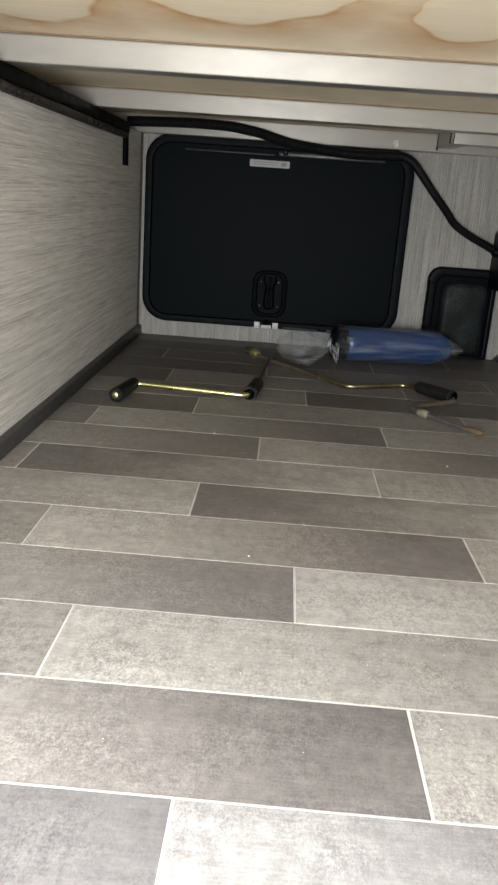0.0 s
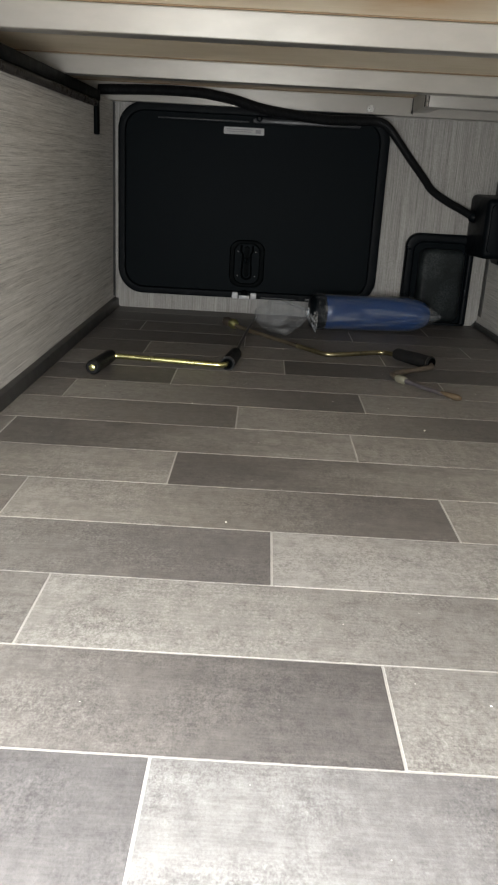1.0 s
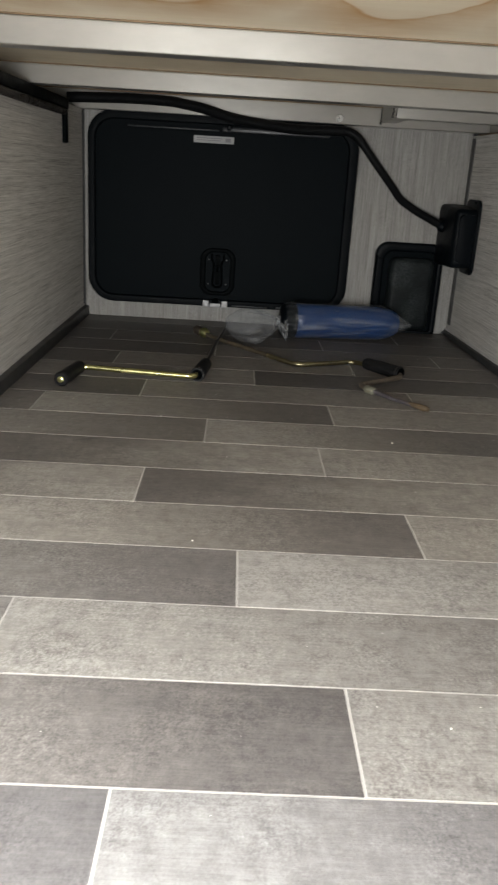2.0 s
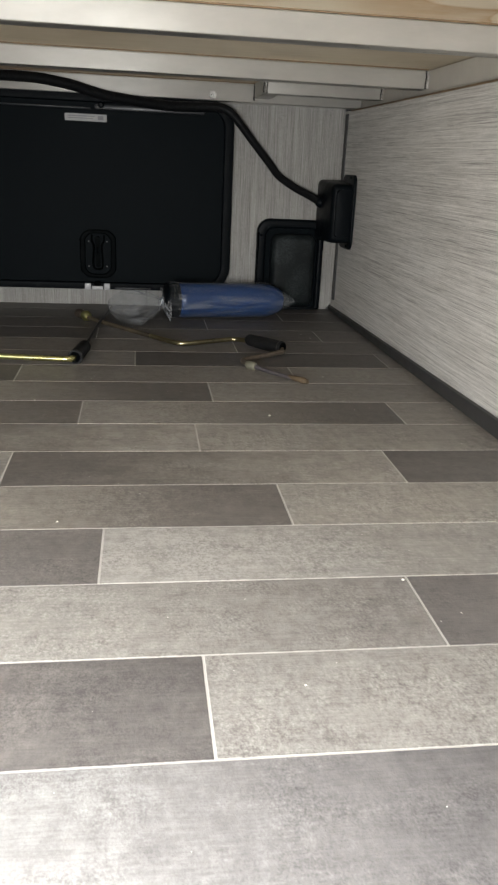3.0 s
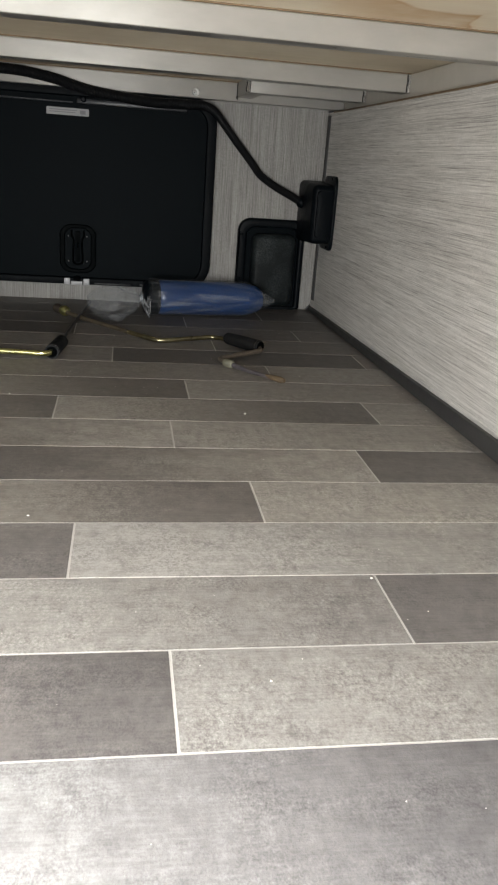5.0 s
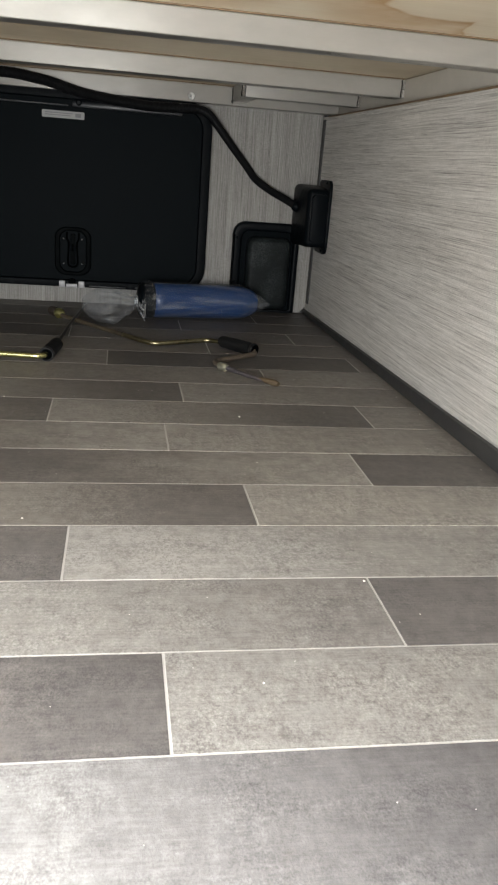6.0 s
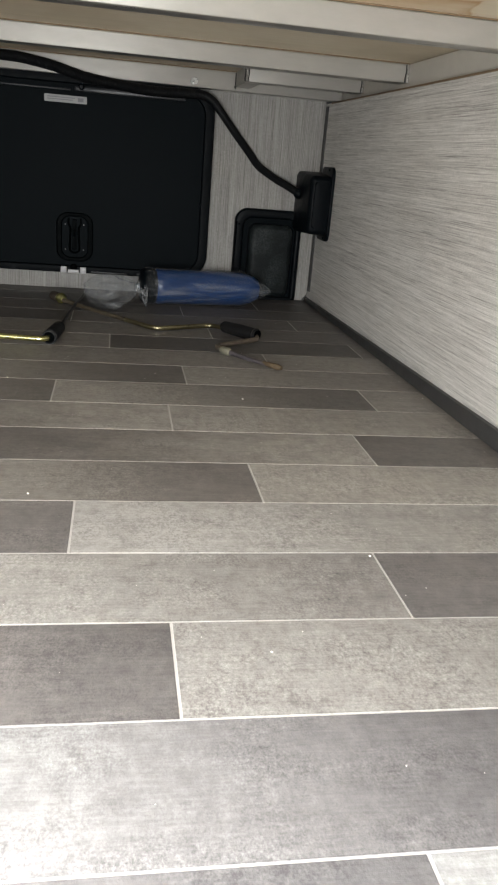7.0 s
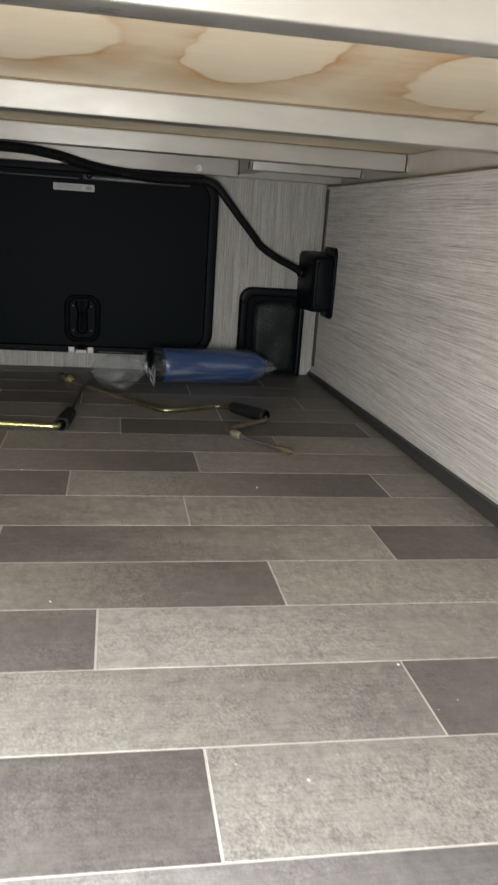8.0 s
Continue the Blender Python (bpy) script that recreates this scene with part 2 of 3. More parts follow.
BRASS = mat_plain("yellow_passivated_steel", (0.31, 0.275, 0.165), 0.34, metal=1.0, vary=0.45, scale=22)
RUST = mat_plain("rusty_steel", (0.165, 0.132, 0.10), 0.5, metal=0.6, vary=0.45, scale=120, bump=0.2)
ROD_DULL = mat_plain("dull_brown_steel", (0.125, 0.100, 0.068), 0.5, metal=0.5, vary=0.5, scale=40)
RUST_DARK = mat_plain("dark_rusty_steel", (0.060, 0.047, 0.036), 0.5, metal=0.4, vary=0.4, scale=100, bump=0.2)
STEEL_DARK = mat_plain("dark_steel", (0.10, 0.095, 0.09), 0.4, metal=0.9, vary=0.3)
WELD = mat_plain("dull_weld", (0.34, 0.32, 0.29), 0.5, metal=0.6, vary=0.6, scale=150)
WORN_GRIP = mat_plain("worn_grey_rubber", (0.010, 0.010, 0.0105), 0.55, vary=0.6, scale=70, bump=0.3, spec=0.25)
COLLAR = mat_plain("pale_zinc_collar", (0.30, 0.29, 0.22), 0.45, metal=0.5, vary=0.2, scale=80)
ROD = mat_plain("pale_worn_steel", (0.15, 0.135, 0.145), 0.45, metal=0.6, vary=0.35, scale=60)
BLUE = mat_plain("blue_plastic", (0.0035, 0.036, 0.135), 0.35, vary=0.18, scale=25)
FILM = mat_film("clear_film", 0.028, 0.22, (0.08, 1.9, 1.9), 0.6, 0.48, 0.70)
FILM_NECK = mat_film("gathered_film", 0.02, 0.15, (0.5, 2.5, 2.5), 0.5, 0.50, 0.72)
FILM_FLARE = mat_film("shiny_gathered_film", 0.10, 0.60, (0.6, 2.2, 2.2), 0.6, 0.42, 0.66)
FILM_TAIL = mat_film("bunched_film", 0.03, 0.19, (0.7, 1.5, 1.5), 0.6, 0.38, 0.66)
WHITE = mat_plain("white_plastic", (0.8, 0.8, 0.8), 0.45, vary=0.08)
CATCH = mat_plain("grey_plastic", (0.50, 0.50, 0.51), 0.4, vary=0.15)
LABEL = mat_plain("pale_label", (0.35, 0.35, 0.345), 0.5, vary=0.06)
INK = mat_plain("grey_print", (0.20, 0.20, 0.21), 0.6, vary=0.1)
SEAM = mat_plain("dark_seam", (0.02, 0.016, 0.013), 0.7, vary=0.4, scale=150)
ORANGE = mat_plain("orange_rust", (0.125, 0.088, 0.052), 0.6, metal=0.2, vary=0.4, scale=120, bump=0.2)
HALO = mat_plain("pale_halo_metal", (0.52, 0.51, 0.48), 0.3, metal=0.5, vary=0.1)
EDGE_BROWN = mat_plain("brown_raw_edge", (0.20, 0.135, 0.075), 0.7, vary=0.35, scale=60)
LATCH_SCREW = mat_plain("grey_screw", (0.22, 0.22, 0.22), 0.4, vary=0.1)
SCREW = mat_plain("bright_zinc_screw", (0.72, 0.72, 0.70), 0.3, vary=0.05)
CRUMB = mat_plain("pale_crumb", (0.8, 0.78, 0.72), 0.7, vary=0.15)
OUTER = mat_plain("white_outer_skin", (0.75, 0.75, 0.74), 0.4, vary=0.05, scale=5)
GROUND = mat_plain("gravel_ground", (0.27, 0.25, 0.22), 0.9, vary=0.35, scale=9, bump=0.5)


# ---- mesh helpers ----
def mesh_from(name, bm, material, smooth=True):
    bmesh.ops.recalc_face_normals(bm, faces=bm.faces)
    me = bpy.data.meshes.new(name)
    bm.to_mesh(me)
    bm.free()
    me.materials.append(material)
    if smooth:
        me.set_sharp_from_angle(angle=radians(38))
    return me


def part(name, bm, material, parent=None, label="", smooth=True):
    """Links a bmesh as one mesh object, under a thing or a part where one is given."""
    for f in bm.faces:
        f.smooth = smooth
    ob = new(name, mesh_from(name, bm, material, smooth))
    if parent is not None:
        ob.parent = parent
        ob.matrix_parent_inverse = parent.matrix_basis.inverted()
    return tagged(ob, label)


def empty(name, at=(0, 0, 0)):
    ob = new(name)
    ob.empty_display_size = 0.02
    ob.matrix_basis = Matrix.Translation(at)
    return ob


def block(x0, x1, y0, y1, z0, z1, bevel=0.0, seg=2):
    bm = bmesh.new()
    m = Matrix.Translation(((x0 + x1) / 2, (y0 + y1) / 2, (z0 + z1) / 2)) @ Matrix.Diagonal((x1 - x0, y1 - y0, z1 - z0, 1))
    bmesh.ops.create_cube(bm, size=1, matrix=m)
    if bevel:
        bmesh.ops.bevel(bm, geom=list(bm.edges), offset=bevel, segments=seg, affect="EDGES", profile=0.5)
    return bm


def join(*bms):
    out = bms[0]
    for b in bms[1:]:
        me = bpy.data.meshes.new("tmp")
        b.to_mesh(me)
        b.free()
        out.from_mesh(me)
        bpy.data.meshes.remove(me)
    return out


def round_rect(x0, x1, z0, z1, r, seg=8):
    """Outline in x and z, anticlockwise; r: one radius, or four from the lower left on."""
    rs = r if isinstance(r, tuple) else (r,) * 4
    pts = []
    for (cx, cz, a0), rr in zip(((x0, z0, 180), (x1, z0, 270), (x1, z1, 0), (x0, z1, 90)), rs):
        ox = cx + rr * (1 if cx == x0 else -1)
        oz = cz + rr * (1 if cz == z0 else -1)
        if rr < 1e-4:
            pts.append((cx, cz))
            continue
        for k in range(seg + 1):
            a = radians(a0 + 90 * k / seg)
            pts.append((ox + rr * math.cos(a), oz + rr * math.sin(a)))
    return pts


def slab(outline, y0, y1, bevel=0.0, seg=3):
    """A plate of that outline between the depths y0 (front) and y1; its front rim is rounded."""
    bm = bmesh.new()
    front = [bm.verts.new((x, y0, z)) for x, z in outline]
    back = [bm.verts.new((x, y1, z)) for x, z in outline]
    face = bm.faces.new(front)
    bm.faces.new(back[::-1])
    n = len(outline)
    for i in range(n):
        bm.faces.new((front[i], front[(i + 1) % n], back[(i + 1) % n], back[i]))
    if bevel:
        bmesh.ops.bevel(bm, geom=list(face.edges), offset=bevel, segments=seg, affect="EDGES", profile=0.5)
    return bm


def ring(outer, inner, y0, y1, bevel=0.0):
    """A plate with an opening: two outlines with the same number of points, or any two (then filled by triangles)."""
    bm = bmesh.new()
    loops = {}
    for key, pts, y in (("of", outer, y0), ("if", inner, y0), ("ob", outer, y1), ("ib", inner, y1)):
        vs = [bm.verts.new((x, y, z)) for x, z in pts]
        loops[key] = vs
        for i in range(len(vs)):
            bm.edges.new((vs[i], vs[(i + 1) % len(vs)]))
    rims = []
    for a, b in (("of", "if"), ("ob", "ib")):
        if len(outer) == len(inner):
            n = len(outer)
            for i in range(n):
                bm.faces.new((loops[a][i], loops[a][(i + 1) % n], loops[b][(i + 1) % n], loops[b][i]))
        else:
            edges = [e for e in bm.edges if all(v in loops[a] or v in loops[b] for v in e.verts)]
            bmesh.ops.triangle_fill(bm, edges=edges, use_beauty=True)
    for a, b in (("of", "ob"), ("if", "ib")):
        n = len(loops[a])
        for i in range(n):
            bm.faces.new((loops[a][i], loops[a][(i + 1) % n], loops[b][(i + 1) % n], loops[b][i]))
    if bevel:
        rims = [e for e in bm.edges if all(v in loops["of"] for v in e.verts) or all(v in loops["if"] for v in e.verts)]
        rims = [e for e in rims if len(e.link_faces) == 2]
        bmesh.ops.bevel(bm, geom=rims, offset=bevel, segments=3, affect="EDGES", profile=0.5)
    return bm


def pillow(x0, x1, z0, z1, r, y_back, y_front, soft, steps=6):
    """A rounded plate that swells from its rim at y_back to a flat face at y_front."""
    bm = bmesh.new()
    loops = []
    for k in range(steps + 2):
        a = max(0, k - 1) / steps * math.pi / 2
        inset = soft * (1 - math.cos(a))
        y = y_back if k == 0 else y_front + soft * (1 - math.sin(a))
        loops.append([bm.verts.new((x, y, z)) for x, z in round_rect(x0 + inset, x1 - inset, z0 + inset, z1 - inset, max(r - inset * 0.6, 0.004))])
    n = len(loops[0])
    for a, b in zip(loops, loops[1:]):
        for i in range(n):
            bm.faces.new((a[i], a[(i + 1) % n], b[(i + 1) % n], b[i]))
    bm.faces.new(loops[-1])
    bm.faces.new(loops[0][::-1])
    return bm


def glide(points, step):
    """Even points on a smooth curve through the given ones."""
    p = [Vector(q) for q in points]
    p = [2 * p[0] - p[1]] + p + [2 * p[-1] - p[-2]]
    fine = []
    for i in range(1, len(p) - 2):
        for k in range(40):
            t = k / 40
            fine.append(0.5 * ((2 * p[i]) + (p[i + 1] - p[i - 1]) * t + (2 * p[i - 1] - 5 * p[i] + 4 * p[i + 1] - p[i + 2]) * t * t
                               + (3 * p[i] - p[i - 1] - 3 * p[i + 1] + p[i + 2]) * t ** 3))
    fine.append(p[-2])
    out, left = [fine[0]], 0.0
    for a, b in zip(fine, fine[1:]):
        d = (b - a).length
        while d > 0 and left + d >= step:
            f = (step - left) / d
            a = a.lerp(b, f)
            d = (b - a).length
            left = 0.0
            out.append(a.copy())
        left += d
    if (out[-1] - fine[-1]).length > step * 0.2:
        out.append(fine[-1])
    return out


def bent(points, radius, seg=6):
    """Straight runs joined by rounded bends."""
    p = [Vector(q) for q in points]
    out = [p[0]]
    for a, b, c in zip(p, p[1:], p[2:]):
        u, v = (a - b), (c - b)
        r = min(radius, u.length * 0.45, v.length * 0.45)
        s, e = b + u.normalized() * r, b + v.normalized() * r
        for k in range(seg + 1):
            t = k / seg
            out.append((1 - t) ** 2 * s + 2 * t * (1 - t) * b + t * t * e)
    return out + [p[-1]]


def tube(points, radius, sides=12, flat=1.0):
    """A round bar along the points; radius: a number, or a function of the ring's number."""
    bm = bmesh.new()
    pts = [Vector(q) for q in points]
    way = (pts[1] - pts[0]).normalized()
    side = way.orthogonal().normalized()
    rings = []
    for i, q in enumerate(pts):
        w = (pts[min(i + 1, len(pts) - 1)] - pts[max(i - 1, 0)]).normalized()
        side = (side - w * side.dot(w)).normalized()
        up = w.cross(side)
        r = radius(i) if callable(radius) else radius
        rings.append([bm.verts.new(q + (side * math.cos(a) + up * math.sin(a) * flat) * r) for a in (2 * math.pi * k / sides for k in range(sides))])
    for a, b in zip(rings, rings[1:]):
        for k in range(sides):
            bm.faces.new((a[k], a[(k + 1) % sides], b[(k + 1) % sides], b[k]))
    bm.faces.new(rings[0][::-1])
    bm.faces.new(rings[-1])
    return bm


def turned(a, b, profile, sides=20):
    """A turned body on the axis from a to b: profile rows of (share of the length, radius)."""
    a, b = Vector(a), Vector(b)
    pts = [a.lerp(b, s) for s, _ in profile]
    bm = bmesh.new()
    w = (b - a).normalized()
    side = w.orthogonal().normalized()
    up = w.cross(side)
    rings = []
    for q, (_, r) in zip(pts, profile):
        rings.append([bm.verts.new(q + (side * math.cos(t) + up * math.sin(t)) * max(r, 1e-5)) for t in (2 * math.pi * k / sides for k in range(sides))])
    for c, d in zip(rings, rings[1:]):
        for k in range(sides):
            bm.faces.new((c[k], c[(k + 1) % sides], d[(k + 1) % sides], d[k]))
    bm.faces.new(rings[0][::-1])
    bm.faces.new(rings[-1])
    return bm


def dome(centre, way, r, h, sides=12):
    c, w = Vector(centre), Vector(way).normalized()
    return turned(c, c + w * h, [(0, r), (0.35, r * 0.98), (0.7, r * 0.75), (1, r * 0.25)], sides)


# ---- plan ----
XL, XR = -0.524, 0.4985     # side walls
YF, YB = -0.560, 1.748      # outer wall with the opening, far wall board
ZB, ZC = 0.533, 0.570       # underside of the beams, ceiling sheet
XF = 0.4975                 # floor's edge at the right-hand base trim
P, W = 0.5140, 0.12         # plank length and row width


def skew(ob):
    """The right-hand wall stands a little out of square: it comes in towards the far end."""
    for v in ob.data.vertices:
        v.co.x -= (v.co.y - 0.6) * 0.0115
    return ob


# ---- structure ----
part("ground", block(-4, 4, -4, 5, -0.25, -0.0305), GROUND, label="pale gravel ground outside").update_tag()
tagged(bpy.data.objects["ground"], kind="structure")
floor = part("floor", block(XL - 0.02, 0.53, YF, YB + 0.03, -0.03, -0.0006), GROUT, smooth=False)
tagged(floor, "grey printed vinyl plank floor with pale joints", "floor", kind="structure")
wall_left = part("wall_left", block(XL - 0.16, XL, YF, YB + 0.03, -0.03, 0.524), WALL_SIDE, smooth=False)
tagged(wall_left, "pale grey wall board with fine level streaks", "wall", kind="structure")
wall_right = skew(part("wall_right", block(XR, XR + 0.05, YF, YB + 0.03, -0.02, 0.519), WALL_SIDE, smooth=False))
tagged(wall_right, "pale grey wall board with fine level streaks", "wall", kind="structure")
hole = round_rect(-0.492, 0.190, 0.058, 0.512, 0.055)
wall_far = part("wall_far", ring([(XL - 0.16, -0.03), (0.54, -0.03), (0.54, 0.60), (XL - 0.16, 0.60)], hole, YB + 0.012, YB + 0.045), BASE, smooth=False)
tagged(wall_far, "dark outer wall behind the board", "wall", kind="structure")
board = [(-0.505, 0.001), (0.466, 0.001), (0.483, 0.020), (0.483, 0.530), (-0.518, 0.530), (-0.518, 0.014)]
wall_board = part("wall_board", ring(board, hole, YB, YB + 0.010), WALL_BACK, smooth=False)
tagged(wall_board, "pale grey wall board with fine upright streaks", "wall", kind="structure")
wall_near = part("wall_near", ring([(XL - 0.4, -0.03), (XR + 0.4, -0.03), (XR + 0.4, 0.9), (XL - 0.4, 0.9)],
                                   round_rect(-0.500, 0.190, 0.045, 0.500, 0.05), YF - 0.045, YF), OUTER, smooth=False)
tagged(wall_near, "white outer wall with the open hatch", "wall", kind="structure")
ceiling = part("ceiling", block(XL - 0.18, 0.56, YF, 0.700, ZC, ZC + 0.012), PLY_STAINED, smooth=False)
tagged(ceiling, "pale plywood ceiling sheet with brown water stains", "ceiling", kind="structure")
ceiling_far = part("ceiling_far", block(XL - 0.18, 0.56, 0.702, YB + 0.045, ZC, ZC + 0.012), PLY, smooth=False)
tagged(ceiling_far, "plain greyish plywood ceiling sheet", "ceiling", kind="structure")
base_left = part("baseboard_left", block(XL, XL + 0.0145, YF, YB - 0.0005, 0.0002, 0.0255, 0.002), BASE)
base_right = skew(part("baseboard_right", block(XR - 0.0095, XR - 0.0003, YF, YB - 0.0015, 0.0002, 0.0255, 0.002), BASE))
for v in base_right.data.vertices:  # it sinks towards the far end
    if v.co.z > 0.01:
        v.co.z += 0.0033 - 0.0142 * (v.co.y - 0.58)
for base_trim in (base_left, base_right):
    tagged(base_trim, "dark grey flat base trim along the wall", "baseboard", kind="structure")
for nm, x0, x1, y0, z1 in (("trim_corner_left", XL, XL + 0.003, YB - 0.006, 0.53), ("trim_corner_right", 0.4828, 0.4880, 1.722, 0.512)):
    tagged(part(nm, block(x0, x1, y0, YB - 0.0005, 0.03, z1, 0.0015), BASE), "dark narrow trim in the wall corner", "trim", kind="structure")


trim = skew(part("trim_top_right", block(XR - 0.0014, XR + 0.012, YF, 1.70, 0.5165, 0.5202, 0.0008), EDGE_BROWN))
tagged(trim, "thin brown edge strip on top of the wall", "trim", kind="structure")


# ---- ceiling frame ----
def weld(x, y, z0, z1, parent):
    """A lumpy bead run up a corner."""
    pts = [(x + 0.0012 * math.sin(9 * k), y, z0 + (z1 - z0) * k / 9) for k in range(10)]
    part("weld_bead", tube(pts, lambda i: 0.0020 + 0.0009 * ((i * 7) % 3 == 1), 8), WELD, parent, "lumpy weld")
    for dx in (-0.0042, 0.0040):
        part("weld_seam", tube([(x + dx + 0.0006 * math.sin(5 * k), y + 0.0014, z0 + (z1 - z0) * k / 6) for k in range(7)], 0.0013, 6), SEAM, parent, "dark seam beside the weld")


def beam(x0, x1, y, z0=ZB, depth=0.040):
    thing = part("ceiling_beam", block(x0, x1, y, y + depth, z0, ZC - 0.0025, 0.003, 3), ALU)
    part("glue_line", block(x0, x1, y + 0.0002, y + 0.0030, ZC - 0.0024, ZC - 0.0002), EDGE_BROWN, thing, "thin brown line of glue", smooth=False)
    return tagged(thing, "bright aluminium tube beam under the plywood ceiling", "beam", "ceiling beams")


for y in (-0.46, 0.102, 0.690):
    beam(XL - 0.150, 0.5125, y)
b = beam(XL - 0.150, 0.5125, 1.212)
weld(0.5115, 1.210, ZB + 0.001, ZC - 0.004, b)
b = beam(0.234, 0.5125, 1.522)
weld(0.5115, 1.520, ZB + 0.001, ZC - 0.006, b)
weld(0.235, 1.5205, ZB + 0.001, ZC - 0.006, b)
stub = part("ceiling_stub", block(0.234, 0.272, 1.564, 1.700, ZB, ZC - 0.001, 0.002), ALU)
tagged(stub, "short aluminium tube joining two beams", "beam")
part("screw", dome((0.234, 1.694, 0.533), (-1, 0, 0), 0.005, 0.005), STEEL_DARK, stub)
part("seam", tube([(0.2335, 1.7005, 0.534), (0.2335, 1.7005, 0.566)], 0.0022, 8), STEEL_DARK, stub, "dark seam")
b = beam(XL - 0.150, 0.5125, 1.704, 0.524, 0.038)
head = part("screw", dome((0.126, 1.7014, 0.5365), (0, -1, 0), 0.0054, 0.005), SCREW, b, "bright round screw head")
# dark dot on the head stands in for the shaded recess
part("recess_dot", turned((0.126, 1.6966, 0.5365), (0.126, 1.6958, 0.5365), [(0, 0.0013), (1, 0.0013)], 8), SEAM, head, "dark dot as the shade in the drive recess")
# pale disc added as the screw's soft reflection in the beam
part("screw_halo", turned((0.130, 1.704, 0.5375), (0.130, 1.7011, 0.5375), [(0, 0.0100), (0.6, 0.0097), (1, 0.0085)]), HALO, b, "bright disc as the reflection round the screw")
# left rail is set back and coloured dark, for the shade above that wall
for nm, x0, x1, z0 in (("side_rail", 0.513, 0.553, 0.5195), ("side_rail", XL - 0.180, XL - 0.151, 0.5245)):
    rail = part(nm, block(x0, x1, YF, YB + 0.01, z0, ZC - 0.002, 0.002), RAIL if x0 > 0 else BASE)
    tagged(rail, "aluminium side rail on top of the wall" if x0 > 0 else "side rail on top of the wall, coloured dark as shade", "rail")

# ---- far hatch door ----
hatch = empty("hatch_door", (-0.153, 1.73, 0.048))
tagged(hatch, "black baggage hatch door, closed, rounded corners, seen from inside", "hatch door")
frame_o = round_rect(-0.506, 0.1885, 0.046, 0.527, 0.066, 10)
frame_i = round_rect(-0.487, 0.164, 0.064, 0.506, 0.048, 10)
part("frame", ring(frame_o, frame_i, 1.718, 1.747, 0.0035), BLACK_FRAME, hatch)
leaf = part("leaf", slab(round_rect(-0.4895, 0.1665, 0.061, 0.5085, 0.050, 10), 1.734, 1.785), BLACK_SHEET, hatch)
part("inner_skin", slab(round_rect(-0.468, 0.148, 0.080, 0.486, 0.04, 10), 1.728, 1.7338, 0.003), BLACK_SHEET, leaf)
part("top_lip", block(-0.405, -0.172, 1.723, 1.7338, 0.4905, 0.4940, 0.0012), LIP, leaf)
part("top_lip", block(-0.163, 0.112, 1.7235, 1.7338, 0.4900, 0.5030, 0.0035), LIP, leaf)


def barrel(x0, x1, z0, z1, rr, bulge):
    """A rounded outline whose long sides bow outwards."""
    cx, cz = (x0 + x1) / 2, (z0 + z1) / 2
    return [(cx + (x - cx) * (1 + bulge * math.cos(math.pi * (z - cz) / (z1 - z0))), z) for x, z in round_rect(x0, x1, z0, z1, rr)]


latch = part("latch", ring(barrel(-0.202, -0.119, 0.076, 0.200, 0.024, 0.22), barrel(-0.190, -0.131, 0.086, 0.190, 0.018, 0.22), 1.7195, 1.7278, 0.003), BLACK_MID, hatch)
part("latch_plate", slab(barrel(-0.1895, -0.1315, 0.0865, 0.1895, 0.018, 0.22), 1.7240, 1.7279), BLACK_SHEET, latch)
# raised black bead stands in for the shaded groove round the paddle
U_BEAD = [(-0.1765, 1.7232, 0.186), (-0.1765, 1.7232, 0.170), (-0.1715, 1.7232, 0.158), (-0.1735, 1.7232, 0.112), (-0.170, 1.7232, 0.101), (-0.161, 1.7232, 0.098),
            (-0.152, 1.7232, 0.101), (-0.1485, 1.7232, 0.112), (-0.1505, 1.7232, 0.158), (-0.1455, 1.7232, 0.170), (-0.1455, 1.7232, 0.186)]
part("groove", tube(glide(U_BEAD, 0.003), 0.0026, 8), BLACK_DEEP, latch, "black bead as the shaded groove round the paddle")
part("paddle", slab(round_rect(-0.1675, -0.1545, 0.104, 0.184, 0.006), 1.7205, 1.7239, 0.002), BLACK_MID, latch)
part("lock_barrel", turned((-0.161, 1.7204, 0.146), (-0.161, 1.7155, 0.146), [(0, 0.0075), (0.8, 0.0070), (1, 0.005)]), BLACK_SHEET, latch)
part("key_tab", block(-0.1635, -0.1585, 1.7135, 1.7155, 0.140, 0.157, 0.0008), BLACK_DEEP, latch)
for sx in (-0.1845, -0.1375):
    for sz in (0.106, 0.170):
        part("screw", dome((sx, 1.7239, sz), (0, -1, 0), 0.0019, 0.0015, 8), LATCH_SCREW, latch)
clip = part("catch", join(block(-0.196, -0.180, 1.708, 1.7158, 0.046, 0.063, 0.002), block(-0.146, -0.130, 1.708, 1.7158, 0.046, 0.063, 0.002),
                          block(-0.1805, -0.1455, 1.7085, 1.7158, 0.046, 0.0555, 0.0015)), CATCH, hatch, "pale grey plastic catch")
part("catch_bolt", turned((-0.163, 1.7157, 0.0600), (-0.163, 1.7110, 0.0600), [(0, 0.0095), (0.7, 0.0090), (1, 0.0065)], 16), BLACK_DEEP, clip, "dark round bolt")
# thin black bars on the catch's face stand in for shaded notches
for kx in (-0.1785, -0.1475):
    part("slot_bar", block(kx - 0.0012, kx + 0.0012, 1.7072, 1.7079, 0.0475, 0.056), BLACK_DEEP, clip, "black bar as the shade in a slot")
part("sill_strip", block(-0.118, -0.022, 1.7105, 1.7158, 0.0495, 0.0530, 0.001), LIP, hatch, "thin grey strip along the foot")
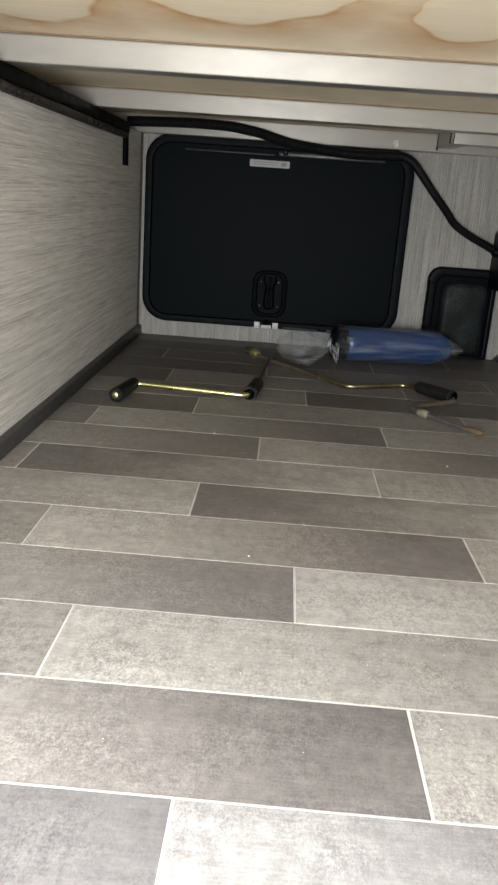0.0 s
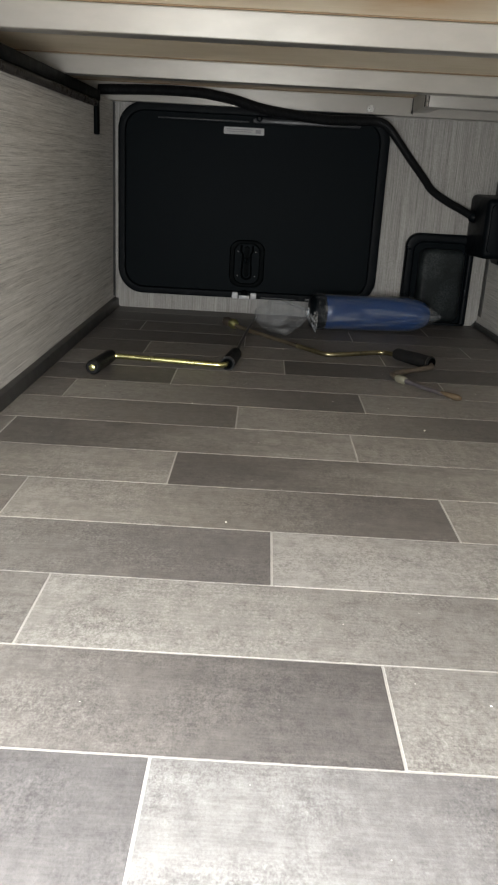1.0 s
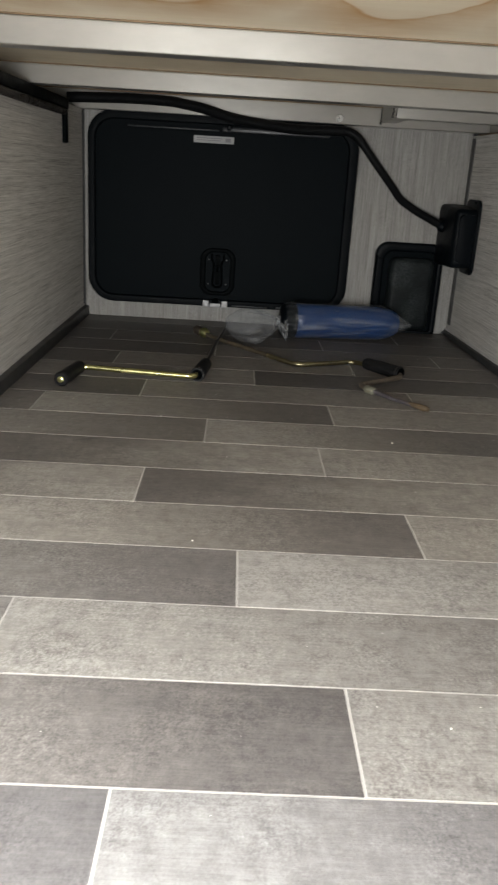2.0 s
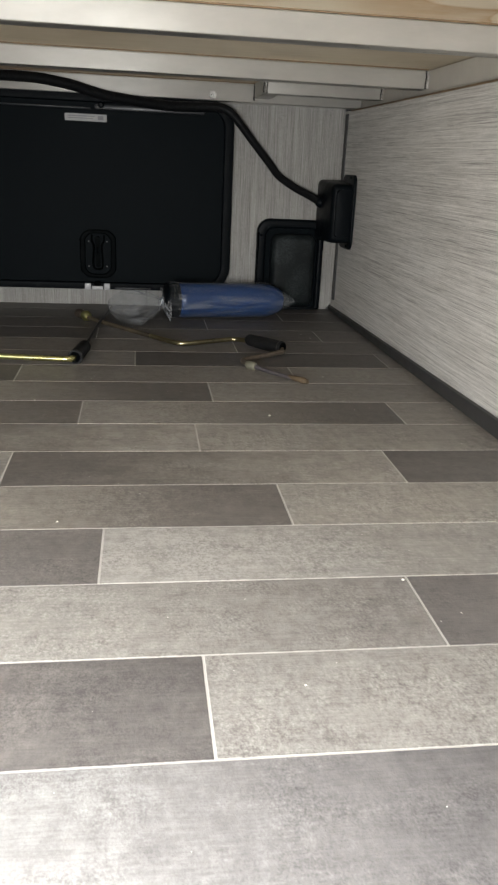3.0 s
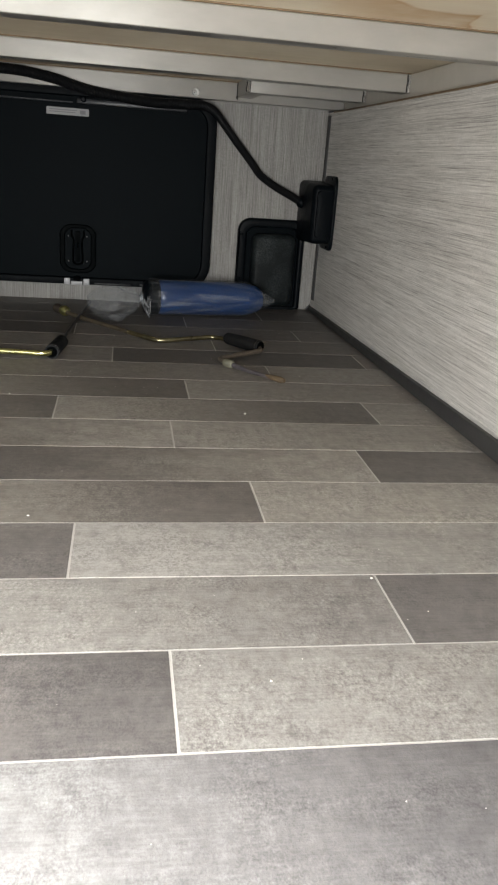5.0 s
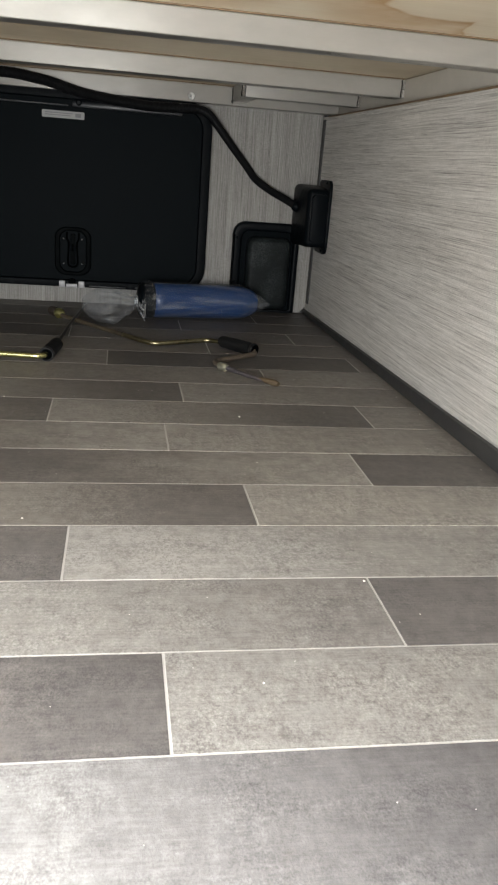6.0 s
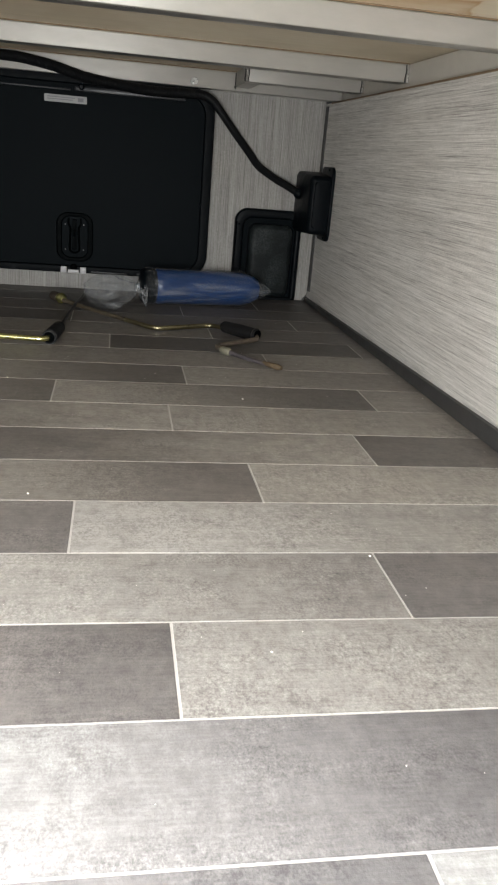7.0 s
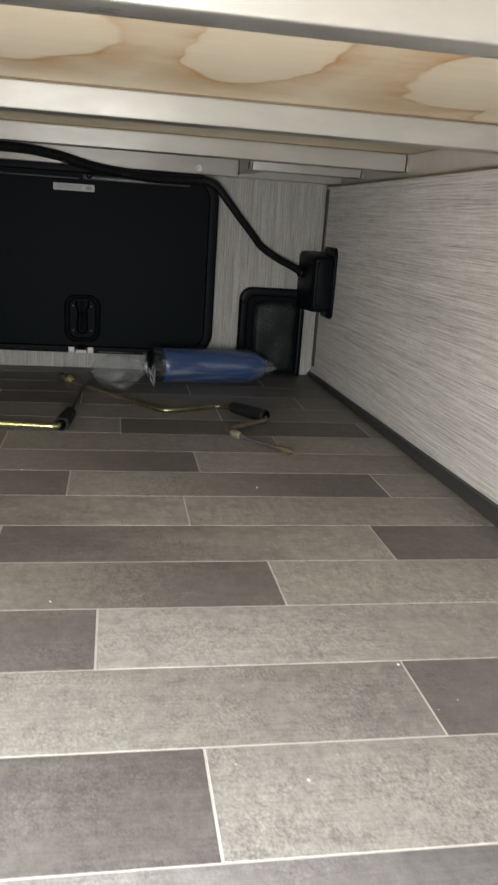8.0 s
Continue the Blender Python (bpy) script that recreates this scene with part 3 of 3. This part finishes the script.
part("sill_strip", block(0.002, 0.036, 1.7105, 1.7158, 0.0495, 0.0545, 0.001), LIP, hatch, "thin grey strip along the foot")
for px in (-0.315, -0.01):
    part("pin", turned((px, 1.7158, 0.056), (px, 1.708, 0.056), [(0, 0.004), (0.5, 0.004), (1, 0.0055)]), BLACK, hatch)
part("hinge_knob", turned((-0.146, 1.7218, 0.500), (-0.146, 1.712, 0.500), [(0, 0.007), (0.7, 0.007), (1, 0.004)]), BLACK, hatch)
label = part("label", slab(round_rect(-0.236, -0.133, 0.4615, 0.4785, 0.002), 1.7268, 1.7279), LABEL, hatch, "pale sticker with grey print")
for z0, z1, x0, x1 in ((0.4722, 0.4742, -0.229, -0.162), (0.4672, 0.4690, -0.229, -0.166), (0.4655, 0.4745, -0.155, -0.141)):
    part("print_bar", block(x0, x1, 1.7262, 1.7267, z0, z1), INK, label, smooth=False)

# ---- covers in the far corner ----
cover = empty("access_cover", (0.353, 1.74, 0.0))
tagged(cover, "black moulded plastic access cover on the far wall", "cover")
part("flange", ring(round_rect(0.262, 0.446, 0.002, 0.243, (0.004, 0.004, 0.03, 0.035)), round_rect(0.286, 0.430, 0.008, 0.219, (0.004, 0.004, 0.022, 0.024)), 1.730, 1.7475, 0.006), BLACK, cover)
part("groove", slab(round_rect(0.285, 0.431, 0.007, 0.220, (0.004, 0.004, 0.02, 0.022)), 1.7440, 1.7474), BLACK_SHEET, cover)
part("panel", pillow(0.301, 0.420, 0.012, 0.205, 0.022, 1.7439, 1.708, 0.016), BLACK_GRAIN, cover, "grained black panel with soft edges")
for sx, sz in ((0.272, 0.082), (0.438, 0.082), (0.272, 0.2)):
    part("screw", dome((sx, 1.7299, sz), (0, -1, 0), 0.0035, 0.0025, 8), BLACK, cover)

box = empty("cable_box", (0.47, 1.68, 0.18))
tagged(box, "black moulded cable box in the wall corner", "cable box")


def cable_body():
    """A tapered housing, wider at the back, with soft edges."""
    bm = bmesh.new()
    a = [(0.430, 1.604), (0.4960, 1.600), (0.4900, 1.746), (0.419, 1.746)]
    lo = [bm.verts.new((x, y, 0.196 if y < 1.7 else 0.192)) for x, y in a]
    hi = [bm.verts.new((x, y, 0.341 if y < 1.7 else 0.349)) for x, y in a]
    bm.faces.new(lo[::-1])
    bm.faces.new(hi)
    for i in range(4):
        bm.faces.new((lo[i], lo[(i + 1) % 4], hi[(i + 1) % 4], hi[i]))
    bmesh.ops.bevel(bm, geom=list(bm.edges), offset=0.013, segments=4, affect="EDGES", profile=0.5)
    return bm


part("body", cable_body(), BLACK, box)
fl = slab(round_rect(1.585, 1.7065, 0.181, 0.364, 0.022), 0.4800, 0.4865, 0.002)
for v in fl.verts:
    v.co = (v.co.y, v.co.x, v.co.z)
part("flange", fl, BLACK, box)
part("raised_face", slab(round_rect(0.4400, 0.4830, 0.211, 0.328, 0.009), 1.5975, 1.6070, 0.0035), BLACK, box)
for sz in (0.188, 0.357):
    part("screw", dome((0.4799, 1.622, sz), (-1, 0, 0), 0.0035, 0.003, 8), BLACK, box)

# ---- corrugated hoses ----
HOSE = [(-0.548, 1.684, 0.546), (-0.485, 1.686, 0.549), (-0.39, 1.688, 0.552), (-0.30, 1.689, 0.551), (-0.255, 1.689, 0.546), (-0.211, 1.689, 0.539), (-0.167, 1.689, 0.528), (-0.123, 1.689, 0.519),
        (-0.032, 1.689, 0.509), (0.03, 1.689, 0.505), (0.107, 1.690, 0.507), (0.150, 1.692, 0.507), (0.178, 1.699, 0.496), (0.203, 1.712, 0.472), (0.245, 1.726, 0.426), (0.286, 1.730, 0.381),
        (0.304, 1.730, 0.359), (0.318, 1.728, 0.347), (0.335, 1.724, 0.336), (0.362, 1.718, 0.321), (0.388, 1.711, 0.309), (0.427, 1.700, 0.289)]
hose = part("corrugated_hose", tube(glide(HOSE, 0.0019), lambda i: (0.0126 if i % 2 else 0.0118) - 0.0022 * min(1, max(0, (i - 345) / 50)), 16), LOOM)
part("end_collar", turned((0.414, 1.7043, 0.2950), (0.428, 1.6998, 0.2886), [(0, 0.0118), (0.2, 0.0135), (0.8, 0.0138), (1, 0.0120)], 16), BLACK, hose, "smooth black collar at the cable box")
tagged(hose, "black corrugated loom hose hung across the far wall", "hose")
rail = part("wall_strip", join(block(XL + 0.0005, XL + 0.012, YF + 0.02, 1.53, 0.5095, 0.5315, 0.002), block(XL + 0.0005, XL + 0.010, 1.505, 1.53, 0.436, 0.5100, 0.002)), BLACK_MID)
tagged(rail, "black strip along the top of the wall, turned down at its end", "wall strip")
loom = part("cable_loom", tube(glide([(XL + 0.009, YF + 0.04, 0.504), (XL + 0.009, 0.3, 0.503), (XL + 0.009, 0.8, 0.502), (XL + 0.009, 1.2, 0.5015), (XL + 0.009, 1.48, 0.5015)], 0.0024),
                               lambda i: 0.0078 if i % 4 < 2 else 0.0056, 10), LOOM_WORN)
tagged(loom, "thin black corrugated loom below the wall strip", "cable")

# ---- tools on the floor ----
crank = empty("crank_handle", (-0.3, 1.08, 0.0))
tagged(crank, "yellow zinc crank handle with black grips, lying on the floor", "crank")
part("arm", tube(bent([(-0.4155, 1.050, 0.0145), (-0.407, 1.096, 0.0145), (-0.1795, 1.064, 0.0145), (-0.1705, 1.115, 0.0145)], 0.018), 0.0054, 14), ZINC_YELLOW, crank, "bright yellow zinc rod")
grip = part("grip", turned((-0.4225, 0.989, 0.0145), (-0.408, 1.100, 0.0145), [(0, 0.0105), (0.03, 0.0138), (0.3, 0.0135), (0.9, 0.0128), (0.96, 0.0122), (1, 0.0095)]), RUBBER, crank)
part("end_cap", turned((-0.4224, 0.9895, 0.0145), (-0.4230, 0.986, 0.0145), [(0, 0.0062), (0.6, 0.0062), (1, 0.0042)]), ZINC_YELLOW, grip, "brass coloured rod end")
sleeve = part("sleeve", turned((-0.1750, 1.080, 0.0145), (-0.1625, 1.182, 0.0145), [(0, 0.0130), (0.02, 0.0140), (0.5, 0.0136), (0.93, 0.0130), (1, 0.0095)]), RUBBER, crank)
part("band", turned((-0.1747, 1.0830, 0.0145), (-0.1744, 1.0855, 0.0145), [(0, 0.0143), (1, 0.0143)]), STEEL_DARK, sleeve)
# black disc stands in for the shade inside the open end
part("bore_shade", turned((-0.17505, 1.0798, 0.0145), (-0.1750, 1.0802, 0.0145), [(0, 0.0108), (1, 0.0108)]), BLACK_DEEP, sleeve, "black disc as the shade in the hollow end")
part("shaft", tube([(-0.1630, 1.178, 0.0145), (-0.147, 1.42, 0.013), (-0.125, 1.655, 0.012)], 0.0036, 12), STEEL_DARK, crank, "dark thin steel shaft")

wrench = empty("jack_crank", (0.05, 1.25, 0.0))
tagged(wrench, "rusty brass-coloured jack crank with a black grip, on the floor", "crank")
part("far_rod", tube(bent([(-0.176, 1.500, 0.012), (-0.130, 1.443, 0.0095), (-0.028, 1.316, 0.0085)], 0.03), 0.0050, 14), ROD_DULL, wrench, "dull brown stretch of the rod")
part("rod", tube(bent([(-0.0285, 1.3166, 0.0085), (0.034, 1.240, 0.0078), (0.162, 1.304, 0.0078), (0.192, 1.258, 0.012)], 0.024), 0.0053, 14), BRASS, wrench)
part("socket", turned((-0.188, 1.520, 0.0145), (-0.174, 1.497, 0.0145), [(0, 0.007), (0.2, 0.0112), (0.5, 0.0128), (0.8, 0.0112), (1, 0.006)], 20), ZINC_YELLOW, wrench, "brass coloured ball end")
part("socket_cap", turned((-0.203, 1.543, 0.0145), (-0.187, 1.519, 0.0145), [(0, 0.008), (0.1, 0.0112), (0.85, 0.0112), (1, 0.008)]), RUST_DARK, wrench, "dark rusty cap")
grip = part("grip", turned((0.184, 1.268, 0.0145), (0.248, 1.188, 0.0145), [(0, 0.009), (0.06, 0.0125), (0.5, 0.0140), (0.9, 0.0138), (0.96, 0.0144), (1, 0.0125)]), WORN_GRIP, wrench)
part("band", turned((0.2440, 1.1930, 0.0145), (0.2458, 1.1908, 0.0145), [(0, 0.0146), (1, 0.0146)]), STEEL_DARK, grip, "thin worn steel band")
# the grip's hollow is likewise a black disc in place of shade
part("bore_shade", turned((0.2479, 1.1881, 0.0145), (0.2485, 1.1874, 0.0145), [(0, 0.0105), (1, 0.0105)]), BLACK_DEEP, grip, "black disc as the shade in the hollow end")
part("arm", tube(bent([(0.246, 1.190, 0.012), (0.247, 1.176, 0.009), (0.150, 1.100, 0.0078), (0.163, 1.062, 0.0078)], 0.012), 0.0053, 14), RUST, wrench)
part("end_rod", tube([(0.164, 1.064, 0.0078), (0.200, 1.012, 0.006), (0.236, 0.967, 0.006)], lambda i: (0.0055, 0.0038, 0.0038)[i], 12), ROD, wrench, "thin worn steel end")
part("collar", turned((0.158, 1.070, 0.0078), (0.172, 1.050, 0.0078), [(0, 0.0065), (0.15, 0.0082), (0.85, 0.0082), (1, 0.006)], 16), COLLAR, wrench, "pale grey collar")
part("tip", turned((0.226, 0.980, 0.007), (0.254, 0.945, 0.007), [(0, 0.0035), (0.3, 0.0050), (0.8, 0.0062), (1, 0.0038)]), ORANGE, wrench, "rusty orange tip")

# ---- canister in its bag ----
can = empty("canister", (0.19, 1.60, 0.0))
tagged(can, "blue plastic canister with a black end cap, in a bag", "canister")
CA, CB = Vector((0.047, 1.574, 0.0462)), Vector((0.314, 1.607, 0.0462))
part("body", turned(CA, CB, [(0, 0.041), (0.02, 0.0435), (0.08, 0.0435), (0.09, 0.0425), (0.6, 0.0425), (0.80, 0.0418), (0.89, 0.0385), (0.95, 0.033), (1, 0.024)], 32), BLUE, can)
part("cap", turned(CA - Vector((0.041, 0.0051, 0)), CA, [(0, 0.018), (0.1, 0.036), (0.25, 0.0425), (0.9, 0.0435), (1, 0.040)], 32), BLACK, can, "black ribbed end cap")


def film(rows, rough, n=48):
    """A wrinkled film hose: rows of centre, half width, half height and height of the middle."""
    side = Vector((-0.124, 0.992, 0))
    bm = bmesh.new()
    rings = []
    for c, wide, tall, mid, pleat in rows:
        loop = []
        for k in range(n):
            a = 2 * math.pi * k / n
            v = noise.noise(Vector((c.x * 30, math.cos(a) * 1.8, math.sin(a) * 1.8)))
            v += 0.7 * noise.noise(Vector((c.x * 75, math.cos(a) * 4.5, math.sin(a) * 4.5)))
            f = 1 + v * rough + pleat * math.cos(9 * a + 5 * noise.noise(Vector((a, c.x * 12, 0))))
            loop.append(bm.verts.new(Vector((c.x + 0.03 * v * rough, c.y, 0)) + side * math.cos(a) * wide * f + Vector((0, 0, max(0.0015, mid + math.sin(a) * tall * f)))))
        rings.append(loop)
    for a, b2 in zip(rings, rings[1:]):
        for k in range(n):
            bm.faces.new((a[k], a[(k + 1) % n], b2[(k + 1) % n], b2[k]))
    bm.faces.new(rings[0])
    bm.faces.new(rings[-1])
    return bm


def along(x):
    return Vector((x, 1.574 + (x - 0.047) * 0.125, 0))


bag = empty("plastic_bag", (0.15, 1.6, 0.0))
tagged(bag, "clear crinkled plastic bag tied round the canister", "plastic bag")
sleeve_rows = []
for i in range(50):
    u = i / 49
    x = 0.002 + 0.350 * u
    f = min(1, 0.16 + (u / 0.06) ** 0.7 * 0.84) if u < 0.06 else 1.0 if u < 0.76 else 1.0 - 0.90 * ((u - 0.76) / 0.24) ** 1.25
    sleeve_rows.append((along(x), 0.0475 * f, 0.0460 * f, 0.0465 - 0.004 * (1 - f), 0.05 if u < 0.10 else 0.004))
part("sleeve", film(sleeve_rows[5:], 0.016), FILM, bag)
part("neck", film(sleeve_rows[:6], 0.06, 96), FILM_NECK, bag, "gathered shiny film")
tail_rows = []
for i in range(36):
    u = i / 35
    x = 0.004 - 0.130 * u
    f = min(1.0, 0.12 + 0.88 * (u / 0.45) ** 0.75) if u < 0.70 else 1.0 - 0.62 * ((u - 0.70) / 0.30) ** 1.4
    tail_rows.append((along(x) - Vector((0, 0.062 * f, 0)), 0.068 * f, 0.040 * f, 0.043 - 0.003 * f - (0.006 * (u - 0.70) / 0.30 if u > 0.70 else 0), 0.20 * (1 - u) ** 1.5 + 0.02))
part("tail", film(tail_rows, 0.095, 96), FILM_TAIL, bag, "bunched cloudy film beyond the tie")
flare_rows = []
for i in range(14):
    u = i / 13
    flare_rows.append((along(0.002 + 0.022 * u) - Vector((0, 0.046 * u, 0)), 0.008 + 0.010 * u, 0.010 + 0.014 * u, 0.045 - 0.018 * u, 0.28 * (1 - 0.5 * u)))
part("flare", film(flare_rows, 0.06, 72), FILM_FLARE, bag, "white pleats of film beside the tie")
part("tie", turned((-0.0010, 1.567, 0.043), (0.0070, 1.568, 0.043), [(0, 0.0115), (0.3, 0.0075), (0.6, 0.0075), (1, 0.0120)]), WHITE, bag, "white twist of film")

# ---- crumbs ----
for i, (x, y, r) in enumerate(((-0.222, 0.841, 0.0028), (0.155, 0.761, 0.0030), (-0.141, 0.377, 0.0022), (0.206, 0.232, 0.0026), (-0.384, 0.919, 0.0016),
                               (0.477, 0.802, 0.0022), (0.297, 1.006, 0.0018), (-0.06, 1.31, 0.002), (0.02, 0.9, 0.0014), (0.33, 1.40, 0.002), (-0.135, 0.996, 0.0016), (-0.139, 0.981, 0.0013), (-0.148, 1.339, 0.0022),
                               (0.114, 0.877, 0.0014), (0.304, 0.794, 0.0011), (0.138, 1.127, 0.0012), (0.101, 1.086, 0.0011), (0.470, 0.905, 0.0013), (0.425, 0.628, 0.0012), (0.242, 0.170, 0.0012),
                               (0.143, -0.053, 0.0011), (0.077, 0.075, 0.0019), (-0.090, 1.056, 0.0014))):
    bm = bmesh.new()
    bmesh.ops.create_icosphere(bm, subdivisions=2, radius=r * 0.52)
    for v in bm.verts:
        v.co *= 1 + 0.5 * noise.noise(v.co * 500 + Vector((i * 3.1, 0, 0)))
        v.co.z = v.co.z * 0.6
    low = min(v.co.z for v in bm.verts)
    for v in bm.verts:
        v.co += Vector((x, y, -low))
    tagged(part("crumb", bm, CRUMB), "tiny pale crumb on the vinyl floor", "crumb", "crumbs on the floor")

bm = bmesh.new()
dice = random.Random(7)
for i in range(150):
    r = dice.uniform(0.0002, 0.00055)
    m = Matrix.Translation((dice.uniform(-0.50, 0.49), -0.45 + 2.1 * dice.random() ** 0.7, r * 0.5)) @ Matrix.Diagonal((1.2, 1.0, 0.6, 1))
    bmesh.ops.create_icosphere(bm, subdivisions=1, radius=r, matrix=m)
tagged(part("floor_dust", bm, CRUMB), "fine pale dust specks scattered on the floor", "dust", kind="stuff")

# ---- planks ----
# For each row from the hatch on: a joint's place, and the tones at the left and right end of each plank.
# Far rows are toned down, the light's fall-off put into their colour.
D, M, L = 0.10, 0.42, 0.68
ROWS = {
    -5: (0.05, [(L, M), (M, L), (D, M)]), -4: (-0.20, [(M, L), (L, M), (M, D)]), -3: (-0.05, [(D, M), (L, M), (L, L)]),
    -2: (0.132, [(M, L), (0.5, 0.15), (L, M)]),
    -1: (-0.173, [(0.32, 0.20), (0.52, 0.06), (M, L)]),
    0: (0.0, [(0.66, 0.12), (0.58, 0.50), (M, D)]),
    1: (-0.303, [(0.48, 0.44), (0.70, 0.44), (0.17, 0.22)]),
    2: (-0.090, [(0.60, 0.24), (0.80, 0.56), (M, M)]),
    3: (-0.394, [(0.48, 0.48), (0.72, 0.20), (0.66, 0.62)]),
    4: (-0.221, [(0.56, 0.68), (0.18, 0.60), (D, 0.2)]),
    5: (-0.482, [(0.5, 0.5), (0.18, 0.64), (0.62, 0.50)]),
    6: (-0.144, [(0.56, 0.24), (0.66, 0.14), (0.5, 0.45)]),
    7: (-0.443, [(0.3, 0.3), (0.66, 0.18), (0.60, 0.34)]),
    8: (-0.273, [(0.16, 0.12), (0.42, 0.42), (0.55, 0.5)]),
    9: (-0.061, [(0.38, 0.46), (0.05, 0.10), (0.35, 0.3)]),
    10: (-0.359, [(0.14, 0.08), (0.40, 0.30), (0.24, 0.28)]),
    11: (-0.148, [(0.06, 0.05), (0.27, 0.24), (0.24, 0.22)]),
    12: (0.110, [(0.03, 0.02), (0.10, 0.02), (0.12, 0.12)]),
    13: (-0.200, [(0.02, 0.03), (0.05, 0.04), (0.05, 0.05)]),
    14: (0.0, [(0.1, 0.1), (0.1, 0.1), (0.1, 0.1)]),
}
GAP = 0.0012
shared = {}
for k, (joint, tones) in ROWS.items():
    first = joint
    while first > XL + 0.02:
        first -= P
    y0, y1 = max(k * W, YF), min((k + 1) * W, YB + 0.008)
    if y1 - y0 < 0.02:
        continue
    for i, (ta, tb) in enumerate(tones):
        a, b2 = first + i * P if i else XL, min(first + (i + 1) * P, XF)
        b2 = XF if XF - b2 < 0.02 else b2
        if b2 - a < 0.01:
            continue
        key = (round(b2 - a, 4), round(y1 - y0, 4))
        if key not in shared:
            bm = block(-key[0] / 2 + GAP, key[0] / 2 - GAP, -key[1] / 2 + GAP, key[1] / 2 - GAP, -0.0006, 0.0)
            shared[key] = mesh_from("plank", bm, PLANK, False)
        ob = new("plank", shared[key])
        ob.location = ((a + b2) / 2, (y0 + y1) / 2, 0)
        # third value: the skylight tint, strongest in the rows nearest the hatch
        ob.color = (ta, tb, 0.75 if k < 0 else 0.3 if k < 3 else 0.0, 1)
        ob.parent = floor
